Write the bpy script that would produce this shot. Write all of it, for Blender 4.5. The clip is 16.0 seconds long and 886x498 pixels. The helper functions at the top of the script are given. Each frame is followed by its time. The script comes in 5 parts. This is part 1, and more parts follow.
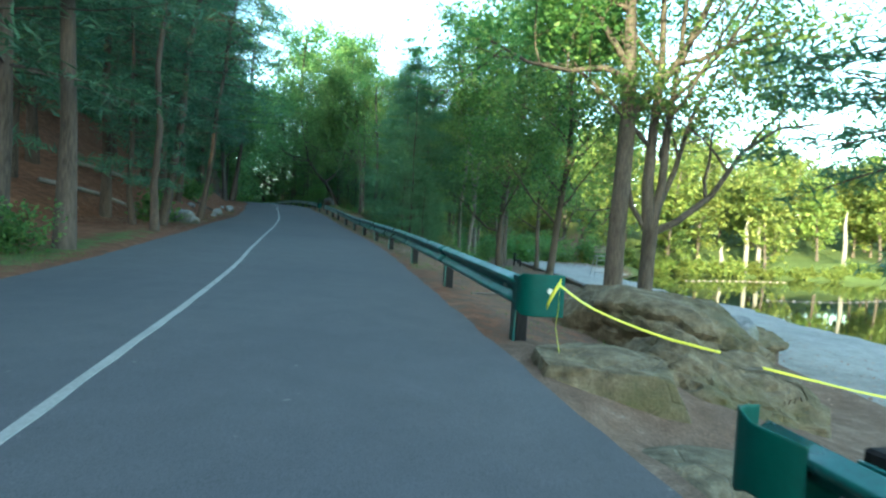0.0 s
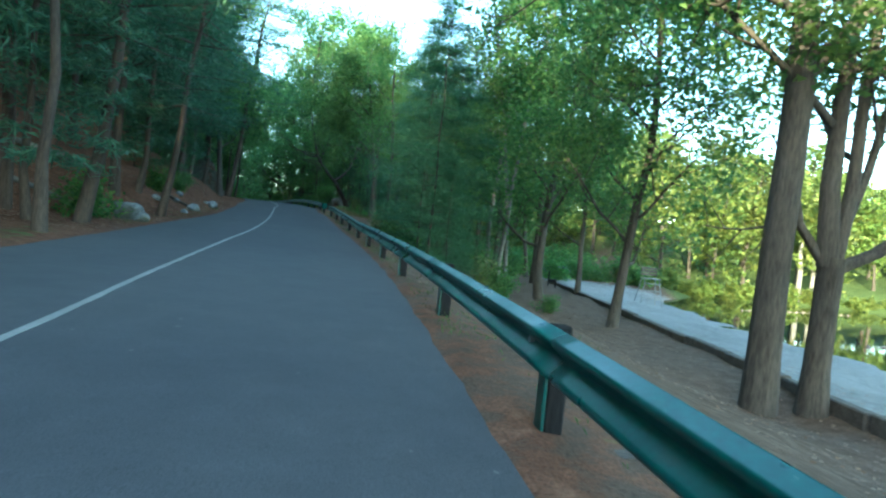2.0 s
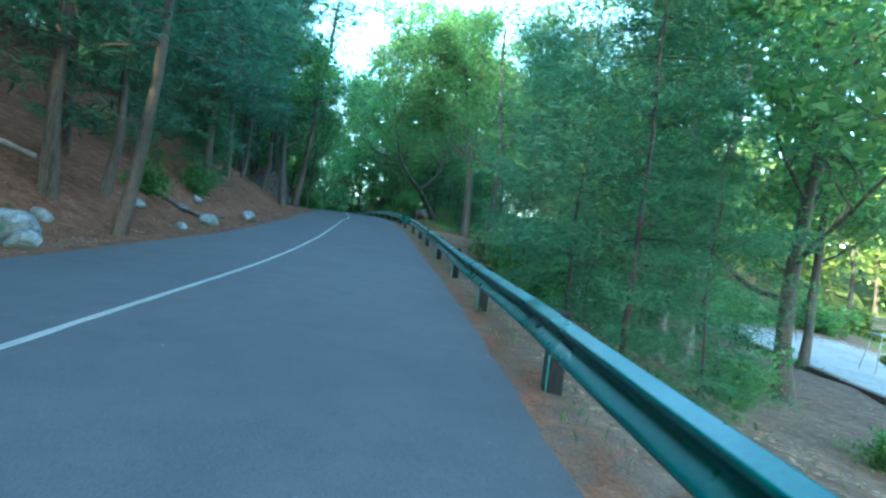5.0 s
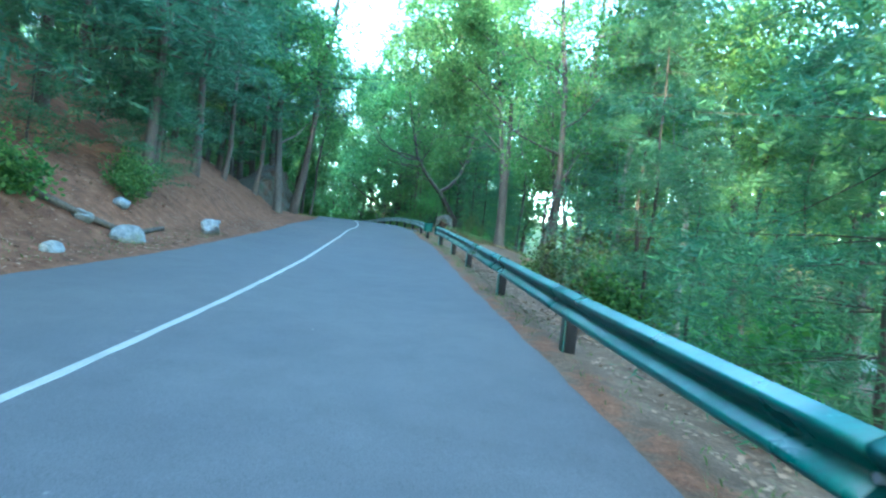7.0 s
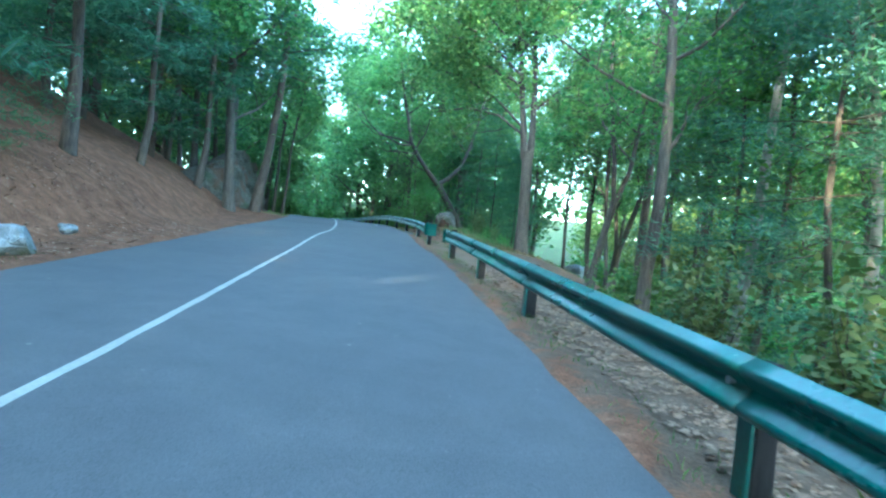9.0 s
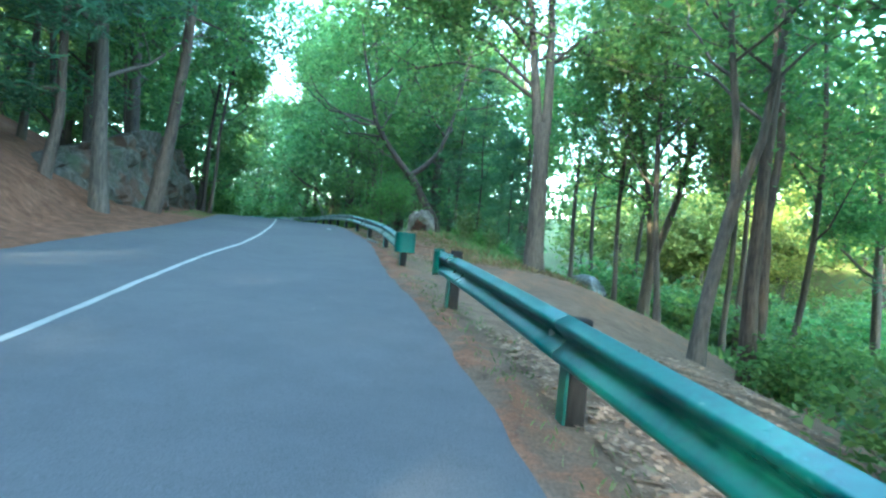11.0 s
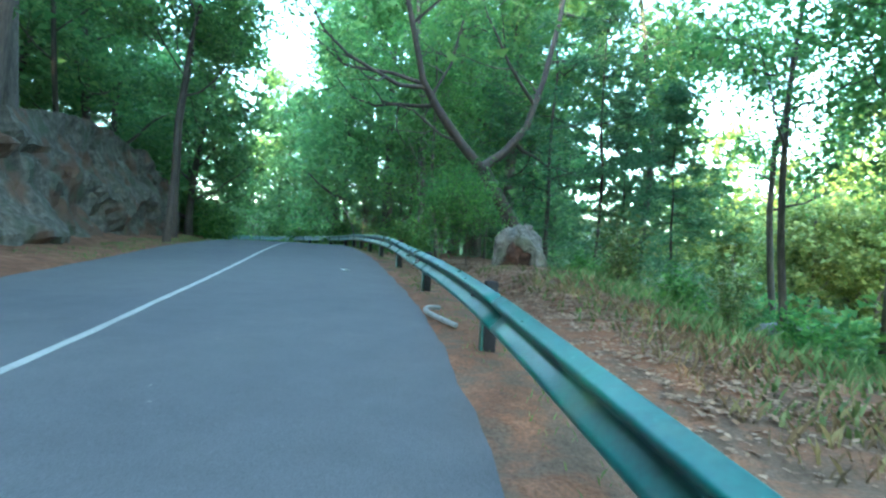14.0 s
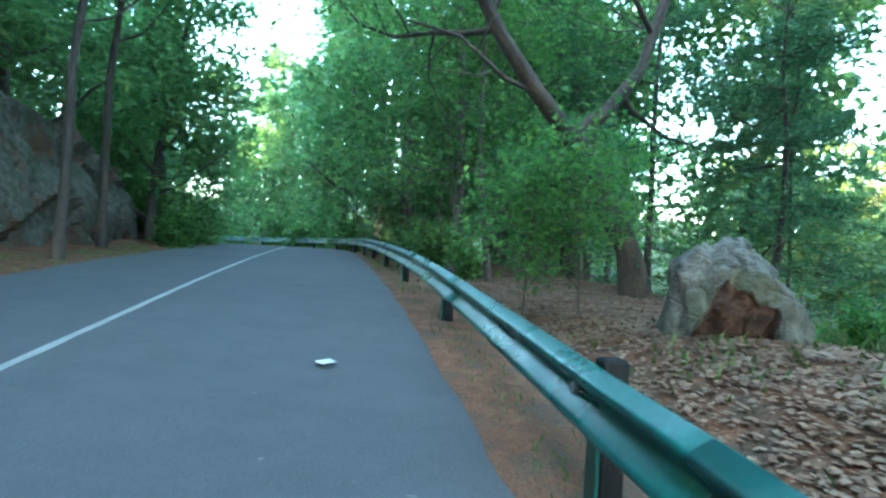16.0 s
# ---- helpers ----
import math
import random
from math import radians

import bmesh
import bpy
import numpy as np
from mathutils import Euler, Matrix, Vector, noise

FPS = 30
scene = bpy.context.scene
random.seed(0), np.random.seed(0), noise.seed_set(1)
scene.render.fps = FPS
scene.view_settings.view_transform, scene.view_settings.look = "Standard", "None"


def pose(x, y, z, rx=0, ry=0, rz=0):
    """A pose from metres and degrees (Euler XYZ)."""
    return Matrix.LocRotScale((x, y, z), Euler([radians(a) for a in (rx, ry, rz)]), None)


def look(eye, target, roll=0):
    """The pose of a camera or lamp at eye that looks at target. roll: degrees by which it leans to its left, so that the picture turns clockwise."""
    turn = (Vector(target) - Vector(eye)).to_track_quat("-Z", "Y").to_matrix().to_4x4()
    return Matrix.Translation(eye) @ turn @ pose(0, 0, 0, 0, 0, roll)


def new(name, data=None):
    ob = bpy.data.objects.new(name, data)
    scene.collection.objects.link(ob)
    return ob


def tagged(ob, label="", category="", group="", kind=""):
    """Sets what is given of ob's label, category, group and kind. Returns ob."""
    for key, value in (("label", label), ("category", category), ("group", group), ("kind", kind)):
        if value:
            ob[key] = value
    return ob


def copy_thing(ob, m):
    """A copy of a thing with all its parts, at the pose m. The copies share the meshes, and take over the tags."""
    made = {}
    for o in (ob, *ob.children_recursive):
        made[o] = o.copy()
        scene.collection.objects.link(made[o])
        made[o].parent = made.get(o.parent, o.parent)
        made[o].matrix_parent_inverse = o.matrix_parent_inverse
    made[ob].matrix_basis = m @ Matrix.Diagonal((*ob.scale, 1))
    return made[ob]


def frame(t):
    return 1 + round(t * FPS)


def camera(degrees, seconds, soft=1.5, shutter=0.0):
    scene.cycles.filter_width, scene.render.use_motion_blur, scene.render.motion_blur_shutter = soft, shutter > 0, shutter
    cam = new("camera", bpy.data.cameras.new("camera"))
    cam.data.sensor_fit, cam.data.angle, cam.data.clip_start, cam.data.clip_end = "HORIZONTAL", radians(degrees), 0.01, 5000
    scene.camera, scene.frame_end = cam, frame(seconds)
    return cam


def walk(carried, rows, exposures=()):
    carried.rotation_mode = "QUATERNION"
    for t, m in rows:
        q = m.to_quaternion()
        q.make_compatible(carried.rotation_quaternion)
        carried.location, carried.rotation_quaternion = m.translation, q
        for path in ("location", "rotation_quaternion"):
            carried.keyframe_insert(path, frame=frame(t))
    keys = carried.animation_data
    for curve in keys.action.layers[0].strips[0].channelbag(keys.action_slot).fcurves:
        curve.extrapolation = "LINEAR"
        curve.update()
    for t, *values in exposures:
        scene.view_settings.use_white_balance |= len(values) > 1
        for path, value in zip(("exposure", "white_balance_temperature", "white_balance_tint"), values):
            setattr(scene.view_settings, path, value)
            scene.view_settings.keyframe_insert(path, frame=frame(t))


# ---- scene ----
cam = camera(77.0, 16.0, soft=2.3, shutter=0.15)
PATH = [
    (0.0, (0.000, 0.000, 1.350), (0.000, 9.997, 1.088), 3.50),
    (0.5, (-0.163, 1.514, 1.395), (-0.253, 11.511, 1.163), 4.69),
    (1.0, (-0.296, 2.997, 1.474), (-0.562, 12.991, 1.249), 4.76),
    (1.5, (-0.428, 4.574, 1.520), (-0.520, 14.571, 1.322), 4.39),
    (2.0, (-0.593, 6.214, 1.593), (-0.830, 16.210, 1.422), 5.96),
    (2.5, (-0.884, 7.886, 1.658), (-1.545, 17.863, 1.496), 7.09),
    (3.0, (-1.206, 9.526, 1.721), (-2.272, 19.468, 1.588), 6.92),
    (3.5, (-1.559, 11.166, 1.783), (-2.710, 21.099, 1.662), 5.61),
    (4.0, (-1.917, 12.871, 1.906), (-3.082, 22.802, 1.784), 5.00),
    (4.5, (-2.333, 14.574, 1.962), (-3.591, 24.494, 1.870), 5.69),
    (5.0, (-2.751, 16.309, 2.049), (-4.500, 26.155, 1.946), 7.09),
    (7.5, (-5.466, 24.479, 2.363), (-7.479, 34.274, 2.351), 6.13),
    (8.0, (-5.981, 26.278, 2.474), (-8.005, 36.071, 2.426), 5.73),
    (8.5, (-6.495, 28.045, 2.586), (-8.327, 37.876, 2.531), 5.37),
    (9.0, (-6.977, 29.844, 2.667), (-8.794, 39.677, 2.613), 5.87),
    (11.5, (-9.115, 38.917, 3.341), (-10.314, 48.845, 3.263), 5.16),
    (12.0, (-9.602, 40.832, 3.469), (-11.019, 50.731, 3.460), 6.15),
    (12.5, (-10.084, 42.609, 3.529), (-11.926, 52.438, 3.591), 6.61),
    (13.0, (-10.686, 44.355, 3.631), (-13.041, 54.074, 3.703), 6.05),
    (13.5, (-11.300, 46.031, 3.766), (-13.523, 55.781, 3.796), 3.87),
    (14.0, (-11.792, 47.705, 3.893), (-13.790, 57.503, 3.925), 3.19),
    (14.5, (-12.301, 49.377, 4.020), (-14.428, 59.147, 4.129), 4.28),
    (15.0, (-12.892, 51.021, 4.140), (-15.554, 60.660, 4.240), 5.82),
    (15.5, (-13.564, 52.639, 4.236), (-16.382, 62.233, 4.253), 4.79),
    (16.0, (-14.156, 54.300, 4.339), (-16.389, 64.048, 4.299), 3.07),
]
walk(cam, [(t, look(eye, target, roll)) for t, eye, target, roll in PATH],
     exposures=[(0.0, 3.3, 5850, -12), (1.5, 3.22, 5600, -13), (2.4, 3.36, 5350, -13), (3.0, 3.65, 5150, -13), (5.0, 4.2, 5000, -12), (7.5, 5.15, 5100, -9), (9.0, 5.05, 5150, -9), (12.0, 5.14, 5600, -8), (14.0, 5.1, 5650, -6), (16.0, 5.12, 5650, -6)])

# ---- light ----
SUN_ELEVATION, SUN_AZIMUTH = 12.5, 198.0     # degrees; azimuth clockwise from +y, where the sun stands
world = bpy.data.worlds.new("sky")
scene.world = world
world.use_nodes = True
wn = world.node_tree
sky = wn.nodes.new("ShaderNodeTexSky")
sky.sky_type, sky.sun_disc = "NISHITA", False
sky.sun_elevation, sky.sun_rotation = radians(SUN_ELEVATION), radians(SUN_AZIMUTH)
wn.links.new(sky.outputs[0], wn.nodes["Background"].inputs[0])
wn.nodes["Background"].inputs[1].default_value = 0.15
sun = new("sun", bpy.data.lights.new("sun", "SUN"))
sun.data.energy, sun.data.angle, sun.data.color = 2.8, radians(0.6), (1.0, 0.80, 0.50)
az, el = radians(SUN_AZIMUTH), radians(SUN_ELEVATION)
to_sun = Vector((math.sin(az) * math.cos(el), math.cos(az) * math.cos(el), math.sin(el)))
sun.matrix_world = look(to_sun * 100, (0, 0, 0))


# ---- materials ----
def material(name, rough=0.8, metal=0.0, spec=0.3):
    m = bpy.data.materials.new(name)
    m.use_nodes = True
    t = m.node_tree
    b = t.nodes["Principled BSDF"]
    b.inputs["Roughness"].default_value, b.inputs["Metallic"].default_value = rough, metal
    b.inputs["Specular IOR Level"].default_value = spec
    return m, t, b


def node(t, kind, links=(), **values):
    n = t.nodes.new("ShaderNode" + kind)
    for k, v in values.items():
        setattr(n, k, v)
    for key, v in links:
        if isinstance(v, bpy.types.NodeSocket):
            t.links.new(v, n.inputs[key])
        else:
            n.inputs[key].default_value = v
    return n


def coords(t, scale=(1, 1, 1), space="Object"):
    tc = node(t, "TexCoord")
    return node(t, "Mapping", [("Vector", tc.outputs[space]), ("Scale", scale)]).outputs[0]


def noise_tex(t, vec, scale, detail=4.0, rough=0.6):
    return node(t, "TexNoise", [("Vector", vec), ("Scale", scale), ("Detail", detail), ("Roughness", rough)]).outputs["Fac"]


def ramp(t, fac, stops):
    n = node(t, "ValToRGB", [("Fac", fac)])
    e = n.color_ramp.elements
    while len(e) < len(stops):
        e.new(0.5)
    for el_, (p, c) in zip(e, stops):
        el_.position, el_.color = p, (*c, 1) if len(c) == 3 else c
    return n.outputs["Color"]


def mixed(t, fac, a, b, mode="MIX"):
    n = node(t, "Mix", data_type="RGBA", blend_type=mode)
    for key, v in ((0, fac), (6, a), (7, b)):
        if isinstance(v, bpy.types.NodeSocket):
            t.links.new(v, n.inputs[key])
        else:
            n.inputs[key].default_value = (*v, 1) if isinstance(v, tuple) and len(v) == 3 else v
    return n.outputs[2]


def bump(t, b, height, strength=0.3, distance=0.02):
    n = node(t, "Bump", [("Height", height), ("Strength", strength), ("Distance", distance)])
    t.links.new(n.outputs[0], b.inputs["Normal"])


def speckled(name, dark, light, fine=40.0, coarse=1.5, rough=0.85, relief=0.3, distance=0.02, stretch=(1, 1, 1), space="Object", metal=0.0, spec=0.3):
    m, t, b = material(name, rough, metal, spec)
    v = coords(t, stretch, space)
    big, small = noise_tex(t, v, coarse, 5), noise_tex(t, v, fine, 3)
    mixv = node(t, "Math", [(0, big), (1, small)], operation="ADD").outputs[0]
    c = ramp(t, node(t, "Math", [(0, mixv), (1, 0.5)], operation="MULTIPLY").outputs[0], [(0.33, dark), (0.66, light)])
    t.links.new(c, b.inputs["Base Color"])
    bump(t, b, mixv, relief, distance)
    return m


def leafy(name, dark, mid, light, through_light=0.35, gloss=0.35):
    m, t, b = material(name, 0.55, 0, gloss)
    g = node(t, "NewGeometry")
    oi = node(t, "ObjectInfo")
    c = ramp(t, g.outputs["Random Per Island"], [(0.0, dark), (0.55, mid), (1.0, light)])
    hue = node(t, "HueSaturation", [("Color", c), ("Saturation", 1.0)])
    shift = node(t, "MapRange", [(0, oi.outputs["Random"]), (3, 0.485), (4, 0.515)])
    t.links.new(shift.outputs[0], hue.inputs["Hue"])
    val = node(t, "MapRange", [(0, oi.outputs["Random"]), (3, 0.85), (4, 1.2)])
    t.links.new(val.outputs[0], hue.inputs["Value"])
    t.links.new(hue.outputs[0], b.inputs["Base Color"])
    tr = node(t, "BsdfTranslucent", [("Color", hue.outputs[0])])
    ms = node(t, "MixShader", [(0, through_light), (1, b.outputs[0]), (2, tr.outputs[0])])
    t.links.new(ms.outputs[0], t.nodes["Material Output"].inputs["Surface"])
    return m


def asphalt():
    m, t, b = material("asphalt", 0.86, 0, 0.3)
    v = coords(t)
    n1, n2, n3 = noise_tex(t, v, 0.22, 4), noise_tex(t, v, 2.6, 5), noise_tex(t, v, 130, 3)
    c = ramp(t, n3, [(0.32, (0.044, 0.044, 0.046)), (0.68, (0.096, 0.095, 0.098))])
    c = mixed(t, 1.0, c, ramp(t, n1, [(0.32, (0.84, 0.85, 0.88)), (0.68, (1.13, 1.11, 1.08))]), "MULTIPLY")
    c = mixed(t, 1.0, c, ramp(t, n2, [(0.30, (0.90, 0.90, 0.90)), (0.70, (1.08, 1.08, 1.08))]), "MULTIPLY")
    spot = ramp(t, noise_tex(t, v, 9, 1), [(0.78, (0, 0, 0)), (0.80, (0.5, 0.5, 0.5))])
    c = mixed(t, spot, c, (0.19, 0.18, 0.16))
    t.links.new(c, b.inputs["Base Color"])
    bump(t, b, n3, 0.25, 0.004)
    return m


M_ASPHALT = asphalt()
M_LINE = speckled("white_line_paint", (0.18, 0.172, 0.155), (0.32, 0.31, 0.285), 45, 2, 0.6, 0.1, 0.002)
M_BARK = speckled("bark", (0.030, 0.025, 0.020), (0.118, 0.098, 0.078), 9, 1.2, 0.95, 0.8, 0.03, (2.5, 2.5, 0.45))
M_DARK_BARK = speckled("dark_bark", (0.025, 0.02, 0.017), (0.09, 0.07, 0.056), 9, 1.2, 0.95, 0.8, 0.03, (2.5, 2.5, 0.45))
M_PINE_BARK = speckled("pine_bark", (0.032, 0.024, 0.019), (0.125, 0.092, 0.070), 10, 1.2, 0.95, 0.8, 0.03, (2.5, 2.5, 0.45))
M_LEAF = leafy("oak_leaves", (0.062, 0.142, 0.044), (0.106, 0.21, 0.058), (0.192, 0.29, 0.078), 0.58)
# Oak leaf green made paler and bluer: distance haze put into the colour.
M_HAZY_LEAF = leafy("hazy_woodland_leaves", (0.068, 0.150, 0.053), (0.115, 0.222, 0.071), (0.195, 0.305, 0.096), 0.56)
M_NEEDLE = leafy("pine_needles", (0.040, 0.100, 0.058), (0.064, 0.15, 0.078), (0.11, 0.20, 0.10), 0.4)
def rail_paint():
    m, t, b = material("green_rail_paint", 0.36, 0, 0.6)
    v = coords(t)
    n1, n2, n3 = noise_tex(t, v, 1.3, 5), noise_tex(t, v, 24, 4), noise_tex(t, v, 110, 2)
    c = ramp(t, n2, [(0.3, (0.007, 0.062, 0.054)), (0.7, (0.012, 0.098, 0.084))])
    c = mixed(t, ramp(t, n1, [(0.62, (0, 0, 0)), (0.82, (0.4, 0.4, 0.4))]), c, (0.16, 0.15, 0.10))
    c = mixed(t, ramp(t, n2, [(0.70, (0, 0, 0)), (0.73, (0.7, 0.7, 0.7))]), c, (0.17, 0.19, 0.18))
    c = mixed(t, ramp(t, noise_tex(t, coords(t, (1, 1, 6)), 3.0, 4), [(0.62, (0, 0, 0)), (0.72, (0.45, 0.45, 0.45))]), c, (0.05, 0.075, 0.06))
    t.links.new(c, b.inputs["Base Color"])
    t.links.new(ramp(t, n1, [(0.35, (0.25, 0.25, 0.25)), (0.8, (0.5, 0.5, 0.5))]), b.inputs["Roughness"])
    bump(t, b, node(t, "Math", [(0, n2), (1, n3)], operation="ADD").outputs[0], 0.12, 0.003)
    return m


M_GREEN = rail_paint()
# Shaded copy of the rail's green: darker and duller, to take sheen off the plates.
M_SHADED_GREEN = speckled("shaded_rail_paint", (0.003, 0.050, 0.038), (0.007, 0.078, 0.060), 12, 2, 0.55, 0.1, 0.003, spec=0.2)
M_POST = speckled("post_timber", (0.010, 0.010, 0.010), (0.026, 0.024, 0.024), 14, 2, 0.95, 0.5, 0.01, (3, 3, 0.4), spec=0.08)
M_DARK_LEAF = leafy("maple_leaves", (0.054, 0.138, 0.040), (0.096, 0.215, 0.050), (0.165, 0.295, 0.064), 0.58)
M_SOFT_NEEDLE = leafy("young_pine_needles", (0.038, 0.104, 0.050), (0.064, 0.155, 0.066), (0.115, 0.215, 0.086), 0.42)
# Lit copy of the leaves: low sun's yellow is put into the colour.
M_LIT_LEAF = leafy("sunlit_shore_leaves", (0.08, 0.13, 0.03), (0.15, 0.20, 0.045), (0.24, 0.27, 0.07), 0.45)
M_BIRCH = speckled("birch_bark", (0.11, 0.10, 0.085), (0.27, 0.255, 0.225), 7, 1.0, 0.9, 0.4, 0.01, (1, 1, 2.2))
M_DEAD_LEAF = leafy("dead_leaves", (0.135, 0.074, 0.046), (0.205, 0.120, 0.078), (0.29, 0.185, 0.128), 0.1, 0.15)
M_GRASS = leafy("verge_grass", (0.05, 0.09, 0.02), (0.09, 0.13, 0.03), (0.16, 0.17, 0.06), 0.25)
M_TALL_GRASS = leafy("long_grass", (0.055, 0.11, 0.032), (0.10, 0.165, 0.05), (0.17, 0.20, 0.08), 0.35)
M_DRY_GRASS = leafy("dry_grass", (0.09, 0.065, 0.03), (0.16, 0.105, 0.05), (0.22, 0.19, 0.08), 0.2, 0.15)
M_TAPE = speckled("caution_tape_plastic", (0.50, 0.46, 0.02), (0.64, 0.60, 0.05), 6, 2, 0.35, 0.05, 0.002, spec=0.5)
M_WHITE = speckled("weathered_white_paint", (0.5, 0.5, 0.48), (0.75, 0.75, 0.72), 25, 3, 0.6, 0.1, 0.003)
M_WOOD = speckled("old_timber", (0.05, 0.042, 0.034), (0.16, 0.13, 0.105), 16, 2, 0.9, 0.5, 0.01, (0.5, 3, 3))
M_FLOAT = speckled("weathered_float", (0.16, 0.12, 0.10), (0.32, 0.27, 0.23), 20, 2, 0.7, 0.1, 0.003)
M_GREY_PAINT = speckled("grey_weathered_paint", (0.13, 0.135, 0.13), (0.24, 0.25, 0.24), 25, 3, 0.7, 0.1, 0.003)
M_STEEL = speckled("galvanised_steel", (0.35, 0.36, 0.37), (0.55, 0.56, 0.57), 30, 4, 0.4, 0.1, 0.002, metal=0.9)


def rock_material(name, dark, mid, light, moss, stain=None):
    m, t, b = material(name, 0.9, 0, 0.25)
    v = coords(t)
    n1, n2, n3 = noise_tex(t, v, 0.9, 6), noise_tex(t, v, 6, 5), noise_tex(t, v, 40, 3)
    c = ramp(t, n2, [(0.30, dark), (0.5, mid), (0.72, light)])
    c = mixed(t, ramp(t, n1, [(0.50, (0, 0, 0)), (0.66, (1, 1, 1))]), c, moss)
    if stain:
        c = mixed(t, ramp(t, noise_tex(t, v, 0.75, 2), [(0.52, (0, 0, 0)), (0.60, (1, 1, 1))]), c, stain)
    grit = ramp(t, n3, [(0.3, (0.75, 0.75, 0.75)), (0.7, (1.15, 1.15, 1.15))])
    t.links.new(mixed(t, 1.0, c, grit, "MULTIPLY"), b.inputs["Base Color"])
    cracks = node(t, "TexVoronoi", [("Vector", v), ("Scale", 2.2)], feature="DISTANCE_TO_EDGE")
    crack = ramp(t, cracks.outputs["Distance"], [(0.0, (0.4, 0.4, 0.4)), (0.03, (1, 1, 1))])
    h = node(t, "Math", [(0, n2), (1, crack)], operation="ADD").outputs[0]
    bump(t, b, node(t, "Math", [(0, h), (1, n3)], operation="ADD").outputs[0], 0.6, 0.04)
    return m


M_ROCK = rock_material("granite_rock", (0.052, 0.040, 0.023), (0.118, 0.094, 0.056), (0.20, 0.165, 0.107), (0.085, 0.078, 0.036))
M_FIELDSTONE = rock_material("fieldstone", (0.10, 0.105, 0.105), (0.19, 0.20, 0.205), (0.32, 0.335, 0.34), (0.11, 0.115, 0.08))
M_CLIFF = rock_material("cliff_rock", (0.040, 0.034, 0.026), (0.090, 0.078, 0.060), (0.17, 0.148, 0.115), (0.062, 0.072, 0.042), (0.098, 0.056, 0.036))
M_BOULDER = rock_material("boulder_rock", (0.045, 0.042, 0.036), (0.115, 0.108, 0.094), (0.21, 0.20, 0.18), (0.075, 0.078, 0.045))
M_RUST_ROCK = speckled("rusty_rock", (0.010, 0.009, 0.009), (0.085, 0.040, 0.024), 7, 1.7, 0.92, 0.7, 0.04)


def ground_material():
    m, t, b = material("forest_floor", 0.97, 0, 0.15)
    v = coords(t)
    n1, n2, n3 = noise_tex(t, v, 0.35, 5), noise_tex(t, v, 3.5, 5), noise_tex(t, v, 38, 3)
    needles = ramp(t, n2, [(0.3, (0.090, 0.040, 0.022)), (0.55, (0.166, 0.077, 0.043)), (0.75, (0.24, 0.128, 0.077))])
    dirt = ramp(t, n2, [(0.3, (0.096, 0.061, 0.040)), (0.55, (0.153, 0.102, 0.070)), (0.75, (0.21, 0.149, 0.105))])
    sand = ramp(t, n2, [(0.3, (0.21, 0.20, 0.185)), (0.7, (0.31, 0.295, 0.275))])
    green = ramp(t, n2, [(0.3, (0.045, 0.075, 0.02)), (0.7, (0.11, 0.14, 0.045))])
    c = dirt
    for key, col in (("needles", needles), ("green", green), ("sand", sand)):
        a = node(t, "Attribute", attribute_name=key).outputs["Fac"]
        f = node(t, "Math", [(0, n2), (1, a)], operation="ADD").outputs[0]
        c = mixed(t, ramp(t, f, [(0.85, (0, 0, 0)), (1.1, (1, 1, 1))]), c, col)
    grit = ramp(t, n3, [(0.3, (0.62, 0.62, 0.62)), (0.7, (1.25, 1.25, 1.25))])
    big = ramp(t, n1, [(0.3, (0.82, 0.82, 0.82)), (0.7, (1.1, 1.1, 1.1))])
    t.links.new(mixed(t, 1.0, mixed(t, 1.0, c, grit, "MULTIPLY"), big, "MULTIPLY"), b.inputs["Base Color"])
    bump(t, b, node(t, "Math", [(0, n2), (1, n3)], operation="ADD").outputs[0], 0.6, 0.03)
    return m


M_GROUND = ground_material()


# ---- mesh helpers ----
def mesh_object(name, bm, mat):
    me = bpy.data.meshes.new(name)
    bm.normal_update()
    bm.to_mesh(me)
    bm.free()
    if mat:
        me.materials.append(mat)
    return new(name, me)


def part(name, bm, mat, parent, label=""):
    ob = mesh_object(name, bm, mat)
    ob.parent = parent
    return tagged(ob, label)


def array_object(name, verts, faces, mat, smooth=False):
    me = bpy.data.meshes.new(name)
    me.from_pydata(verts.tolist() if hasattr(verts, "tolist") else verts, [], faces.tolist() if hasattr(faces, "tolist") else faces)
    if smooth:
        me.polygons.foreach_set("use_smooth", [True] * len(me.polygons))
    if mat:
        me.materials.append(mat)
    return new(name, me)


def smooth01(v, a, b):
    u = np.clip((np.asarray(v, float) - a) / (b - a), 0, 1)
    return u * u * (3 - 2 * u)


def spline(points, step=0.5):
    """Catmull-Rom through rows of numbers, at about that step in plan."""
    p = np.array(points, float)
    p = np.vstack([2 * p[0] - p[1], p, 2 * p[-1] - p[-2]])
    out = []
    for a, b, c, d in zip(p[:-3], p[1:-2], p[2:-1], p[3:]):
        n = max(1, int(np.hypot(*(c - b)[:2]) / step))
        for i in range(n):
            u = i / n
            out.append(0.5 * (2 * b + (c - a) * u + (2 * a - 5 * b + 4 * c - d) * u * u + (3 * b - a - 3 * c + d) * u ** 3))
    out.append(p[-2])
    return np.array(out)


